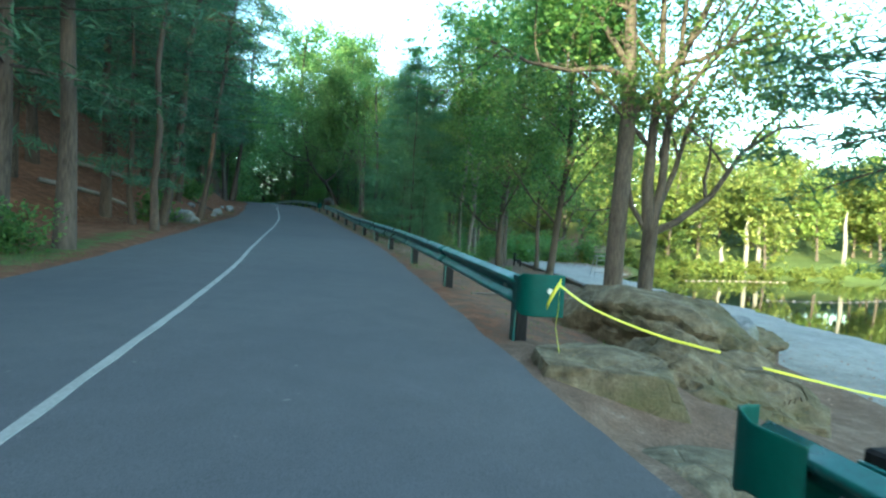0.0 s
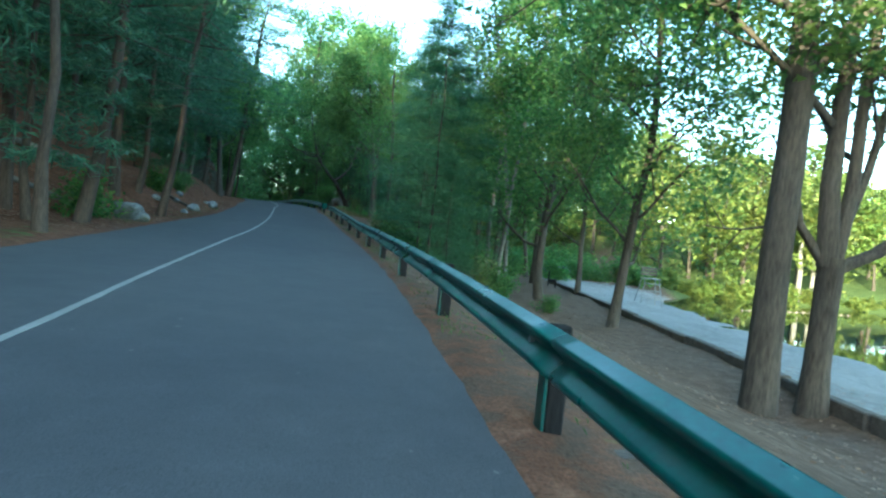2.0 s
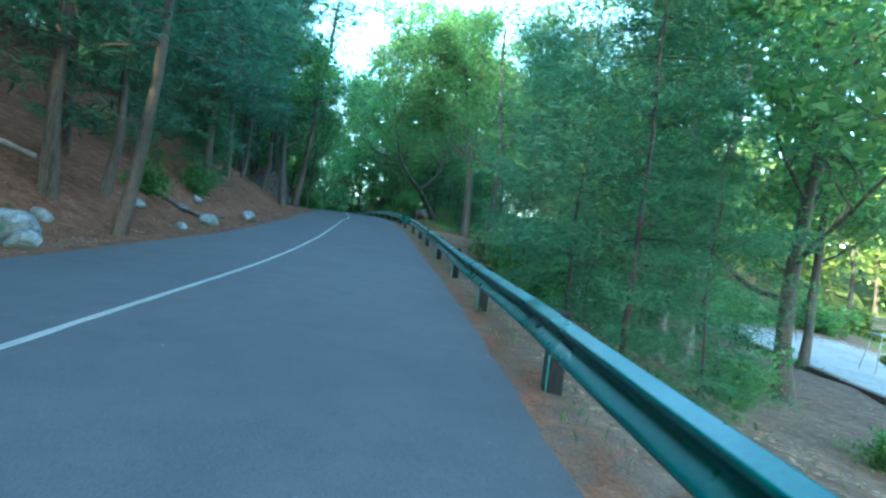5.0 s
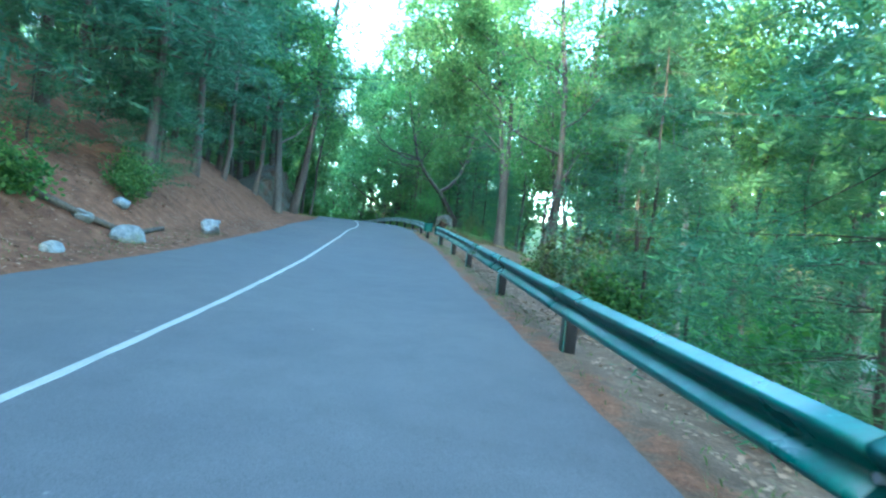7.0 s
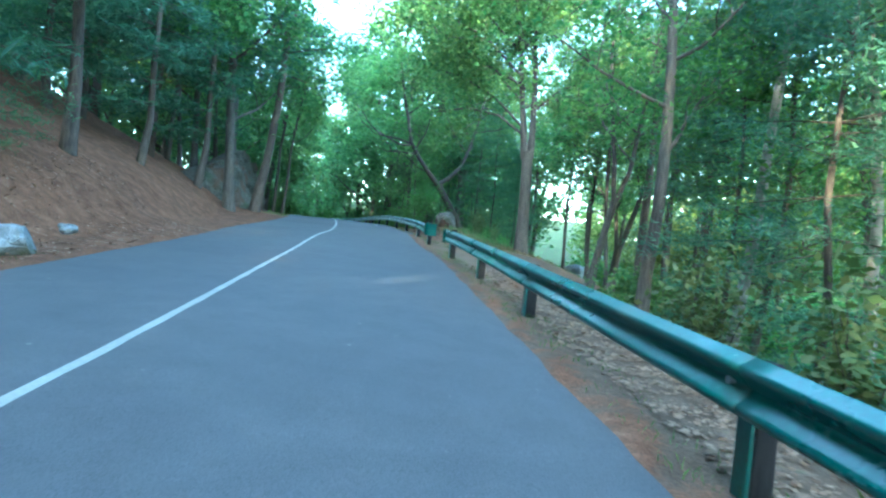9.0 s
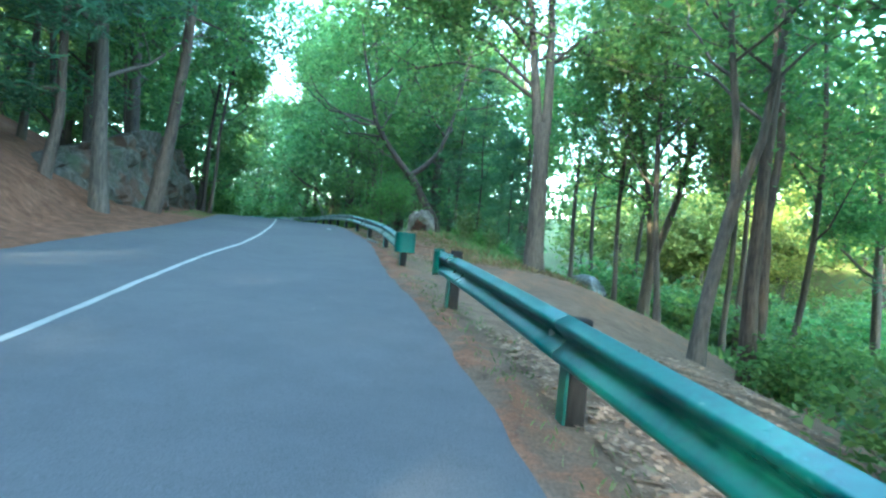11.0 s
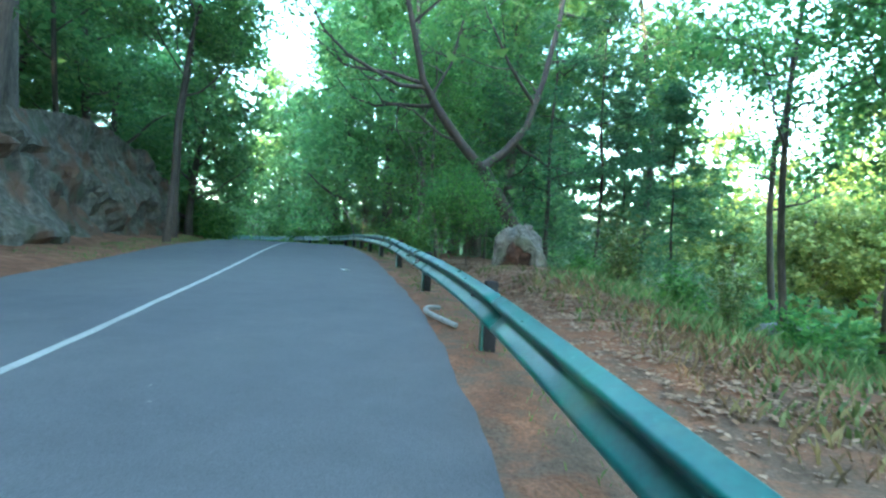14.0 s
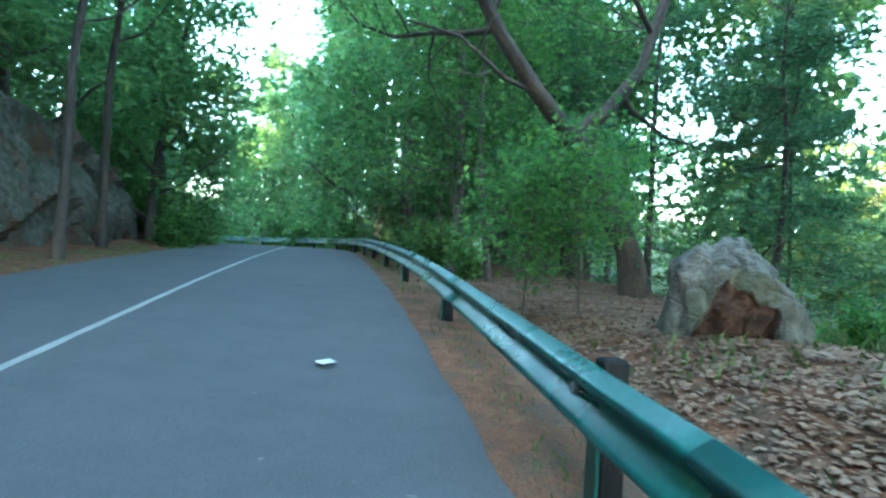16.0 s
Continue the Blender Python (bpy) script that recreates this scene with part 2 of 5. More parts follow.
# ---- plan: the white line (x, y, z, width of left side, width of right lane) ----
LINE = spline([
    (1.6, -14, -0.45, 2.59, 2.9),
    (-0.3, -5, -0.05, 2.58, 3.08),
    (-2.03, 2.6, 0.26, 2.57, 3.15),
    (-3.62, 9.9, 0.56, 2.56, 3.25),
    (-4.79, 14.46, 0.78, 2.56, 3.44),
    (-6.12, 19.4, 0.99, 2.58, 3.56),
    (-7.96, 26.67, 1.29, 2.9, 3.45),
    (-9.44, 32.1, 1.66, 2.5, 3.22),
    (-11, 37.3, 2.03, 2.48, 3.2),
    (-12.6, 42.4, 2.4, 2.46, 3.2),
    (-14, 46.2, 2.66, 2.49, 3.2),
    (-15.8, 52.3, 3.07, 2.61, 3.05),
    (-17.6, 57.1, 3.36, 2.64, 2.92),
    (-20.1, 63, 3.66, 2.81, 2.85),
    (-24.5, 72.5, 3.88, 2.97, 2.9),
    (-29, 81, 3.9, 3, 3),
    (-35, 87.5, 3.8, 3, 3),
    (-43, 93, 3.65, 3, 3),
    (-56, 99, 3.5, 3, 3),
    (-75, 104, 3.4, 3, 3),
])
TANG = np.gradient(LINE[:, :2], axis=0)
TANG /= np.linalg.norm(TANG, axis=1)[:, None]
RIGHT = np.stack([TANG[:, 1], -TANG[:, 0]], 1)
CHAIN = np.concatenate([[0], np.cumsum(np.hypot(*np.diff(LINE[:, :2], axis=0).T))])
WATER = -1.5


def road_place(x, y):
    """Index of the nearest sample of the white line, and the distance to its right."""
    x, y = np.atleast_1d(np.asarray(x, float)), np.atleast_1d(np.asarray(y, float))
    idx, off = np.empty(len(x), int), np.empty(len(x))
    for a in range(0, len(x), 4000):
        dx, dy = x[a:a + 4000, None] - LINE[None, :, 0], y[a:a + 4000, None] - LINE[None, :, 1]
        i = np.argmin(dx * dx + dy * dy, axis=1)
        r = np.arange(len(i))
        idx[a:a + 4000] = i
        off[a:a + 4000] = np.where(dx[r, i] * RIGHT[i, 0] + dy[r, i] * RIGHT[i, 1] > 0, 1, -1) * np.hypot(dx[r, i], dy[r, i])
    return idx, off


def wave(x, y, s, seed=0.0):
    return np.sin(x * s + 1.3 * np.sin(y * s * 0.7 + seed)) * np.cos(y * s * 0.9 + seed * 1.7 + 0.8 * np.sin(x * s * 0.6))


def heights(x, y):
    x, y = np.asarray(x, float), np.asarray(y, float)
    i, d = road_place(x, y)
    along, zr, wl, wr = LINE[i, 1], LINE[i, 2], LINE[i, 3], LINE[i, 4]
    right, left = d - wr, -d - wl
    rough = 0.06 * wave(x, y, 0.9, 1) + 0.03 * wave(x, y, 2.7, 2)
    # bank on the uphill side: a flat verge that turns into a steep needle-covered slope
    foot = np.interp(along, [-10, 12, 22, 30, 46, 52, 70], [7.0, 6.0, 2.6, 0.9, 0.9, 1.6, 2.2])
    steep = np.interp(along, [-10, 12, 24, 32, 40, 48, 54, 66, 80], [0.30, 0.32, 0.40, 0.48, 0.60, 0.66, 0.58, 0.45, 0.35])
    over = np.maximum(left - foot, 0)
    bank = steep * 13 * (1 - np.exp(-over / 13)) * smooth01(over, -0.01, 1.6) + 0.05 * np.clip(left, 0, 4)
    # Uphill slope plus an added outer rise that keeps low sun off the road.
    hill_and_sun_screen = (11.0 * smooth01(left, 14, 46) + 3.2 * smooth01(left, 5, 22) * smooth01(along, 26, 42)) * smooth01(along, 2, 24) + 14.0 * smooth01(left, 16, 54) * smooth01(along, 24, 2)
    z_left = zr - 0.05 + bank + hill_and_sun_screen
    # downhill side: shoulder, slope to the terrace, beach and pond bed
    shoulder = zr - 0.06 - 0.10 * smooth01(right, 0, 1.2)
    reach = np.interp(along, [-5, 4, 10, 26, 36, 46, 56, 70], [5.0, 4.5, 6.0, 7.0, 8.0, 13.0, 18.0, 22.0])
    begin = np.interp(along, [-5, 3, 8, 40, 48, 60], [0.2, 0.2, 0.8, 1.0, 2.5, 5.0])
    fall = np.clip((right - begin) / (reach - begin), 0, 1)
    fall = fall * fall * (3 - 2 * fall)
    terrace = -0.62 + 0.05 * wave(x, y, 0.35, 4)
    beach = terrace - (0.30 + 0.5 * smooth01(x, 7, 15)) * smooth01(x, 6.28, 6.42) * smooth01(y, 58, 48)
    beach = beach - 0.26 * np.exp(-(((x - 5.2) / 1.1) ** 2 + ((y - 15.9) / 1.5) ** 2))
    bed = beach - 2.2 * smooth01(x, 14.0, 24.0) * smooth01(y, 80, 60)
    far = 1.2 * smooth01(y - 0.45 * x, 44, 52) * smooth01(x, 14, 20) + 9.0 * smooth01(y - 0.3 * x, 54, 110) + 5.0 * smooth01(x, 95, 150)
    low = np.where(x > 10, np.maximum(bed, -3.2) + far * smooth01(x, 10, 20), bed)
    z_right = shoulder + (low - shoulder) * fall
    low_gap = 0.42 * np.exp(-(((x - 2.1) / 1.0) ** 2 + ((y - 3.5) / 0.95) ** 2)) * smooth01(right, 0.05, 0.6)
    mound = 0.45 * np.exp(-(((x + 11.6) / 2.6) ** 2 + ((y - 58.2) / 4.2) ** 2))
    dip = 0.75 * np.exp(-(((x + 7.4) / 2.4) ** 2 + ((y - 59.2) / 3.6) ** 2))
    z_right = z_right + mound * smooth01(right, 0.6, 2.2) - low_gap - dip
    z = np.where(d > 0, z_right, z_left)
    # Outer hills close the horizon; unseen part behind the start lowered to admit sun.
    z = z + 12.0 * smooth01(np.hypot(x + 20, y - 40), 52, 120) * smooth01(x, 16, 2) * smooth01(np.maximum(right, left), 3, 14) * (1 - 0.28 * smooth01(y, 5, -30))
    z = np.where((right < 0) & (left < 0), zr - 0.14, z + rough * smooth01(np.maximum(right, left), 0.3, 1.5))
    return z


def ground_z(x, y):
    return float(heights([x], [y])[0])


def grown(a, b, step, out, growth=1.35):
    core = list(np.arange(a, b + 1e-6, step))
    lo, hi, s = [], [], step
    while (core[0] if not lo else lo[0]) > -out:
        s *= growth
        lo.insert(0, (core[0] if not lo else lo[0]) - s)
    s = step
    while (core[-1] if not hi else hi[-1]) < out:
        s *= growth
        hi.append((core[-1] if not hi else hi[-1]) + s)
    return np.array(lo + core + hi)


# ---- ground, road, water ----
gx, gy = grown(-45, 55, 0.45, 1500), grown(-14, 100, 0.45, 1500)
X, Y = np.meshgrid(gx, gy)
X, Y = X.ravel(), Y.ravel()
Z = heights(X, Y)
nx, ny = len(gx), len(gy)
q = (np.arange(ny - 1)[:, None] * nx + np.arange(nx - 1)[None, :]).ravel()
ground = array_object("ground", np.stack([X, Y, Z], 1), np.stack([q, q + 1, q + nx + 1, q + nx], 1), M_GROUND, True)
tagged(ground, "sloping woodland ground of pine needles, dirt and sand", "ground", kind="structure")
gi, gd = road_place(X, Y)
g_right, g_left, g_along = gd - LINE[gi, 4], -gd - LINE[gi, 3], LINE[gi, 1]
verge = np.exp(-((np.maximum(g_right, g_left) - 0.9) / 0.7) ** 2)
sand_w = 0.75 * smooth01(X, 6.3, 6.6) * smooth01(Y, 60, 50) * smooth01(X, 40, 30)
needle_w = 0.66 * (gd < 0) * smooth01(g_left, -0.4, 0.2) + 0.55 * (gd > 0) * np.exp(-((g_right - 0.15) / 0.42) ** 2)
needle_w = np.maximum(needle_w, 0.36 * (gd > 0) * smooth01(g_along, 41, 47) * smooth01(X, 4, 0))
needle_w = np.maximum(needle_w, 0.47 * (gd > 0) * smooth01(g_along, 47, 52) * smooth01(g_right, 12, 6))
needle_w = np.maximum(needle_w, 0.40 * (gd > 0) * smooth01(g_right, 3.5, 1.5) * smooth01(g_along, 22, 12))
green_w = 0.55 * verge * np.where(gd < 0, smooth01(g_along, 26, 14), 0.5) + 0.7 * smooth01(X, 15, 22) + 0.5 * smooth01(np.abs(X) + np.abs(Y - 40), 90, 130)
green_w = np.maximum(green_w, 0.5 * (gd > 0) * smooth01(g_along, 56, 64) * smooth01(g_right, 14, 22))
bare = smooth01(g_along, 3.9, 5.3) + (gd < 0)
needle_w, green_w = needle_w * np.clip(bare, 0, 1), green_w * np.clip(bare, 0, 1)
sand_w = np.maximum(sand_w, 0.2 * (1 - np.clip(bare, 0, 1)) * smooth01(Y, -8, 0))
for key, val in (("sand", sand_w), ("needles", needle_w), ("green", np.clip(green_w, 0, 0.75))):
    ground.data.attributes.new(key, "FLOAT", "POINT").data.foreach_set("value", val)

offs = np.array([-1.0, -0.985, -0.5, 0.0, 0.5, 0.985, 1.0])
fine = np.stack([np.interp(np.arange(0, len(LINE) - 0.9, 0.5), np.arange(len(LINE)), LINE[:, c]) for c in range(5)], 1)
fine_r = np.stack([np.interp(np.arange(0, len(LINE) - 0.9, 0.5), np.arange(len(LINE)), RIGHT[:, c]) for c in range(2)], 1)
rows_ = []
for k in range(len(fine)):
    jag = 0.014 * math.sin(k * 0.9) + 0.010 * math.sin(k * 2.3 + 1) + 0.006 * math.sin(k * 5.1)
    for o in offs:
        w = fine[k, 3] if o < 0 else fine[k, 4]
        p = fine[k, :2] + fine_r[k] * o * (w + (jag if abs(o) > 0.9 else 0))
        rows_.append((p[0], p[1], fine[k, 2] - (0.16 if abs(o) == 1 else 0.02 * abs(o))))
n_ = len(offs)
q = (np.arange(len(fine) - 1)[:, None] * n_ + np.arange(n_ - 1)[None, :]).ravel()
road = array_object("road", np.array(rows_), np.stack([q, q + 1, q + n_ + 1, q + n_], 1), M_ASPHALT, False)
tagged(road, "grey asphalt park road climbing through woods", "road", kind="structure")
rows_ = []
for k in range(len(fine)):
    wob = 0.006 * math.sin(k * 1.7)
    drift = np.interp(0.5 * k * CHAIN[-1] / (len(LINE) - 1), [20, 27, 34, 42, 48, 53, 58, 61, 64, 69, 74, 85, 95], [0, -0.12, -0.07, -0.14, -0.09, -0.12, -0.11, 0.04, 0.15, -0.10, -0.15, -0.18, 0])
    for o, dz in ((-0.040, 0.0), (-0.037, 0.004), (0.037 + wob, 0.004), (0.040 + wob, 0.0)):
        p = fine[k, :2] + fine_r[k] * (o + drift)
        rows_.append((p[0], p[1], fine[k, 2] + dz - 0.02 * abs(o + drift) / (fine[k, 3] if o + drift < 0 else fine[k, 4])))
q = (np.arange(len(fine) - 1)[:, None] * 4 + np.arange(3)[None, :]).ravel()
line = array_object("road_line", np.array(rows_), np.stack([q, q + 1, q + 5, q + 4], 1), M_LINE)
tagged(line, "worn white centre line painted on the asphalt", "road marking", kind="structure")

m_, t_, b_ = material("pond_water", 0.03, 0, 0.5)
b_.inputs["Base Color"].default_value = (0.012, 0.02, 0.012, 1)
b_.inputs["IOR"].default_value = 1.33
bump(t_, b_, noise_tex(t_, coords(t_, (0.5, 1.4, 1)), 1.6, 3), 0.04, 0.03)
bm = bmesh.new()
bmesh.ops.create_grid(bm, x_segments=8, y_segments=8, size=1, matrix=Matrix.Diagonal((75, 60, 1, 1)))
water = mesh_object("water", bm, m_)
water.location = (85, 40, WATER)
tagged(water, "still dark pond reflecting the sunlit far shore", "water", kind="structure")

# ---- guard rails ----
W_PROFILE = [(0.0, 0.0), (0.004, 0.003), (0.070, 0.036), (0.080, 0.046), (0.083, 0.058), (0.080, 0.072), (0.070, 0.084), (0.012, 0.138), (0.0, 0.150), (0.0, 0.162), (0.012, 0.174),
             (0.070, 0.228), (0.080, 0.240), (0.083, 0.254), (0.080, 0.266), (0.070, 0.275), (0.004, 0.309), (0.0, 0.312)]


def rail_at(s):
    """Places along the rail's face, and the directions to its right and ahead, at distances s along the white line."""
    s = np.atleast_1d(np.asarray(s, float))
    p = np.stack([np.interp(s, CHAIN, LINE[:, c]) for c in range(3)], 1)
    rt = np.stack([np.interp(s, CHAIN, RIGHT[:, c]) for c in range(2)], 1)
    off = np.interp(s, [0, 15, 20, 27, 35, 43, 48, 53, 60, 64, 72, 82, 95, 140], [3.3, 3.32, 3.39, 3.56, 3.72, 3.64, 3.54, 3.54, 3.5, 3.45, 3.2, 3.2, 3.3, 3.35])
    p[:, :2] += rt * off[:, None]
    return p, rt


def sheet(bm, grid, thickness):
    """A strip of rows of points, given thickness along its own normals by a second skin."""
    rows = [[bm.verts.new(v) for v in row] for row in grid]
    for r0, r1 in zip(rows, rows[1:]):
        for j in range(len(r0) - 1):
            bm.faces.new((r0[j], r1[j], r1[j + 1], r0[j + 1]))
    bmesh.ops.recalc_face_normals(bm, faces=bm.faces[:])
    bmesh.ops.solidify(bm, geom=bm.faces[:], thickness=thickness)
    for f in bm.faces:
        f.smooth = True


def box(bm, size, m=Matrix.Identity(4), bevel=0.012):
    made = bmesh.ops.create_cube(bm, size=1, matrix=m @ Matrix.Diagonal((*size, 1)))
    if bevel:
        edges = {e for v in made["verts"] for e in v.link_edges}
        bmesh.ops.bevel(bm, geom=list(edges), offset=bevel, segments=1, affect="EDGES")


def rod(bm, a, b, r, sides=8, r2=None):
    a, b = Vector(a), Vector(b)
    m = Matrix.Translation((a + b) / 2) @ (b - a).to_track_quat("Z", "Y").to_matrix().to_4x4()
    bmesh.ops.create_cone(bm, cap_ends=True, segments=sides, radius1=r, radius2=r if r2 is None else r2, depth=(b - a).length, matrix=m)


def guard_rail(s0, s1, posts, top, start_wing, end_wing, label, thick=0.135):
    root = new("guard_rail")
    (o,), _ = rail_at(s0)
    root.location = o
    o = Vector(o)
    panel = 4.0
    cuts = list(np.arange(s0, s1 - 0.5, panel)) + [s1]
    for n, (a, b) in enumerate(zip(cuts, cuts[1:])):
        s = np.linspace(a, min(b + 0.16, s1), 12)
        p, rt = rail_at(s)
        lift = 0.003 * (n % 2)
        bm = bmesh.new()
        sheet(bm, [[(c[0] - o.x - r[0] * (dep + lift), c[1] - o.y - r[1] * (dep + lift), c[2] - o.z + top - 0.312 + h) for dep, h in W_PROFILE] for c, r in zip(p, rt)], 0.004)
        part("beam_panel", bm, M_GREEN, root)
    for s in posts:
        (p,), (r,) = rail_at(s)
        head = top + (0.03 if s == posts[-1] and end_wing else -0.02 if not end_wing else -0.05)
        turn = Matrix.Translation((p[0] - o.x, p[1] - o.y, p[2] - o.z)) @ Matrix.Rotation(math.atan2(r[1], r[0]), 4, "Z")
        bm = bmesh.new()
        box(bm, (thick, thick - 0.01, 1.55), Matrix.Translation((0.105 + thick / 2, 0, head - 0.775)), 0.014)
        post = part("post", bm, M_POST, root, "weathered dark timber post")
        post.matrix_local = turn
        bm = bmesh.new()
        box(bm, (0.07, 0.13, 0.25), Matrix.Translation((0.045, 0, top - 0.165)), 0.01)
        block = part("spacer_block", bm, M_GREEN, root)
        block.matrix_local = turn
        bm = bmesh.new()
        box(bm, (0.022, thick - 0.015, 1.2), Matrix.Translation((0.094, 0, head - 0.65)), 0.004)
        face = part("painted_face", bm, M_GREEN, root, "green painted front board of the post")
        face.matrix_local = turn
        bm = bmesh.new()
        rod(bm, (-0.03, 0, top - 0.156), (0.01, 0, top - 0.156), 0.022, 8)
        rod(bm, (-0.012, 0, top - 0.156), (-0.004, 0, top - 0.156), 0.034, 10)
        bolt = part("bolt", bm, M_STEEL, root)
        bolt.matrix_local = turn
    for s, sign, on in ((s0, -1, start_wing), (s1, 1, end_wing)):
        if not on:
            continue
        (p,), (r,) = rail_at(s)
        ahead = Vector((-r[1], r[0], 0)) * sign
        side = Vector((r[0], r[1], 0))
        base = Vector(p) - o
        plan = [(-0.16, -0.075), (0.0, -0.085), (0.10, -0.075), (0.165, -0.03), (0.195, 0.05), (0.20, 0.14), (0.205, 0.24), (0.20, 0.31)] if on == 1 else [(-0.28, -0.088), (0.0, -0.094), (0.07, -0.086), (0.125, -0.05), (0.145, 0.01), (0.145, 0.08)]
        tall = 0.40 if on == 1 else 0.36
        bm = bmesh.new()
        grid = []
        for along_, out in plan:
            g = 1.0 if along_ > 0.05 else 0.82
            grid.append([tuple(base + ahead * along_ + side * out + Vector((0, 0, top - 0.156 + tall * g * (u - 0.5)))) for u in (0, 0.04, 0.5, 0.96, 1)])
        sheet(bm, grid, 0.006)
        wing = part("end_plate", bm, M_SHADED_GREEN, root, "rounded green steel end plate")
        bm = bmesh.new()
        c = base + ahead * 0.205 + side * 0.16 + Vector((0, 0, top - 0.11))
        if on == 1 and s < 40:
            rod(bm, c - ahead * 0.01, c + ahead * 0.016, 0.028, 10)
            part("bolt", bm, M_STEEL, wing, "pale round bolt head")
        else:
            bm.free()
    return tagged(root, label, "guard rail", "guard rails along the road")


RAIL_TOP = 0.645
guard_rail(4.0, 16.0, [4.4, 8.3, 12.3, 15.6], 0.42, 0, 2, "low green steel guard rail ending at the rocky gap")
guard_rail(19.1, 59.1, [19.7, 23.6, 27.2, 31.1, 35.0, 39.1, 43.3, 47.25, 51.7, 55.3, 58.95], RAIL_TOP, 1, 2, "long green painted steel guard rail on dark timber posts")
guard_rail(63.2, 122.0, [63.75, 68.3, 72.3, 76.7] + [81.1 + 4.25 * k for k in range(9)], RAIL_TOP - 0.05, 1, 0, "weathered green steel guard rail curving along the bend", 0.125)


# ---- rocks ----
def rock(name, seed, size, x, y, z, turn, mat, label, cuts=9, rough=0.10, group="", detail=4, near=0.55, flat_top=0.0):
    rng = np.random.default_rng(seed)
    bm = bmesh.new()
    bmesh.ops.create_icosphere(bm, subdivisions=detail, radius=1)
    planes = []
    for k in range(cuts):
        n = Vector(rng.normal(size=3) * np.array([1, 1, 0.7])).normalized()
        planes.append((n, rng.uniform(near, near + 0.3)))
    if flat_top:
        planes += [(Vector((0.05, -0.08, 1)).normalized(), flat_top), (Vector((-0.1, -1, 0.05)).normalized(), flat_top), (Vector((1, -0.25, 0.3)).normalized(), flat_top + 0.2), (Vector((-1, 0, 0.1)).normalized(), flat_top + 0.2)]
    shift = Vector(rng.uniform(-50, 50, 3))
    for v in bm.verts:
        p = v.co.copy()
        for n, dist in planes:
            over = p.dot(n) - dist
            if over > 0:
                p -= n * over * 0.92
        d = noise.fractal(p * 1.6 + shift, 1.0, 2.0, 5) * rough + noise.noise(p * 0.9 + shift) * rough * 1.2
        ridge = abs(noise.noise(p * 3.1 + shift * 0.7))
        d -= 0.5 * rough * max(0, 0.12 - ridge) / 0.12
        p += v.co.normalized() * d
        v.co = Vector((p.x * size[0], p.y * size[1], p.z * size[2]))
    place = Matrix.Translation((x, y, z)) @ Matrix.Rotation(radians(turn), 4, "Z")
    if not (group and detail == 5):
        ob = mesh_object(name, bm, mat)
        ob.matrix_basis = place
        return tagged(ob, label, "rock", group)
    # large rocks break into a few slabs that stand a little proud of one another
    ob = new(name)
    ob.matrix_basis = place
    slabs = {}
    for f in bm.faces:
        c = f.calc_center_median()
        q = Vector((c.x / size[0], c.y / size[1], 1.6 * c.z / size[2] + 0.3 * c.x / size[0])) * 0.75 + shift
        cell = noise.voronoi(q)[1][0]
        slabs.setdefault((round(cell[0], 2), round(cell[1], 2), round(cell[2], 2)), []).append([tuple(v.co) for v in f.verts])
    bm.free()
    for tris in slabs.values():
        piece = bmesh.new()
        grow_ = 1 + rng.uniform(-0.012, 0.012)
        known = {}
        for tri_ in tris:
            for p in tri_:
                if p not in known:
                    known[p] = piece.verts.new(Vector(p) * grow_)
            piece.faces.new([known[p] for p in tri_])
        part("rock_slab", piece, mat, ob)
    return tagged(ob, label, "rock", group)


GAP = "rocks by the gap in the rail"
rock("rock_ledge", 1, (1.30, 2.05, 1.0), 2.95, 8.1, -0.10, 10, M_ROCK, "large lichen-grey granite rock beside the rail gap", 10, 0.10, GAP, 5, 0.60)
rock("rock_ledge", 2, (0.84, 0.62, 0.72), 1.48, 4.85, -0.06, 4, M_ROCK, "flat-topped granite block at the asphalt edge", 3, 0.05, GAP, 5, 0.8, 0.56)
rock("rock_ledge", 3, (1.15, 1.0, 0.85), 2.85, 5.9, -0.38, -25, M_ROCK, "cracked grey granite rock below the tape", 8, 0.13, GAP, 5, 0.62)
rock("rock_ledge", 4, (0.40, 0.36, 0.36), 3.95, 7.5, 0.16, 40, M_FIELDSTONE, "pale upright granite rock near the beach", 7, 0.08, GAP)
rock("rock_ledge", 5, (1.05, 0.6, 0.35), 1.75, 3.5, -0.30, 30, M_ROCK, "low sandy rock slab in the gap", 6, 0.08, GAP)
rock("rock_ledge", 8, (0.8, 0.5, 0.3), 2.6, 4.3, -0.5, -10, M_ROCK, "low broken ledge of sandy rock", 6, 0.1, GAP)
rock("rock_ledge", 6, (1.5, 0.9, 0.45), 4.9, 10.2, -0.25, 15, M_ROCK, "broad weathered rock at the foot of oaks", 8, 0.12, GAP, 5)


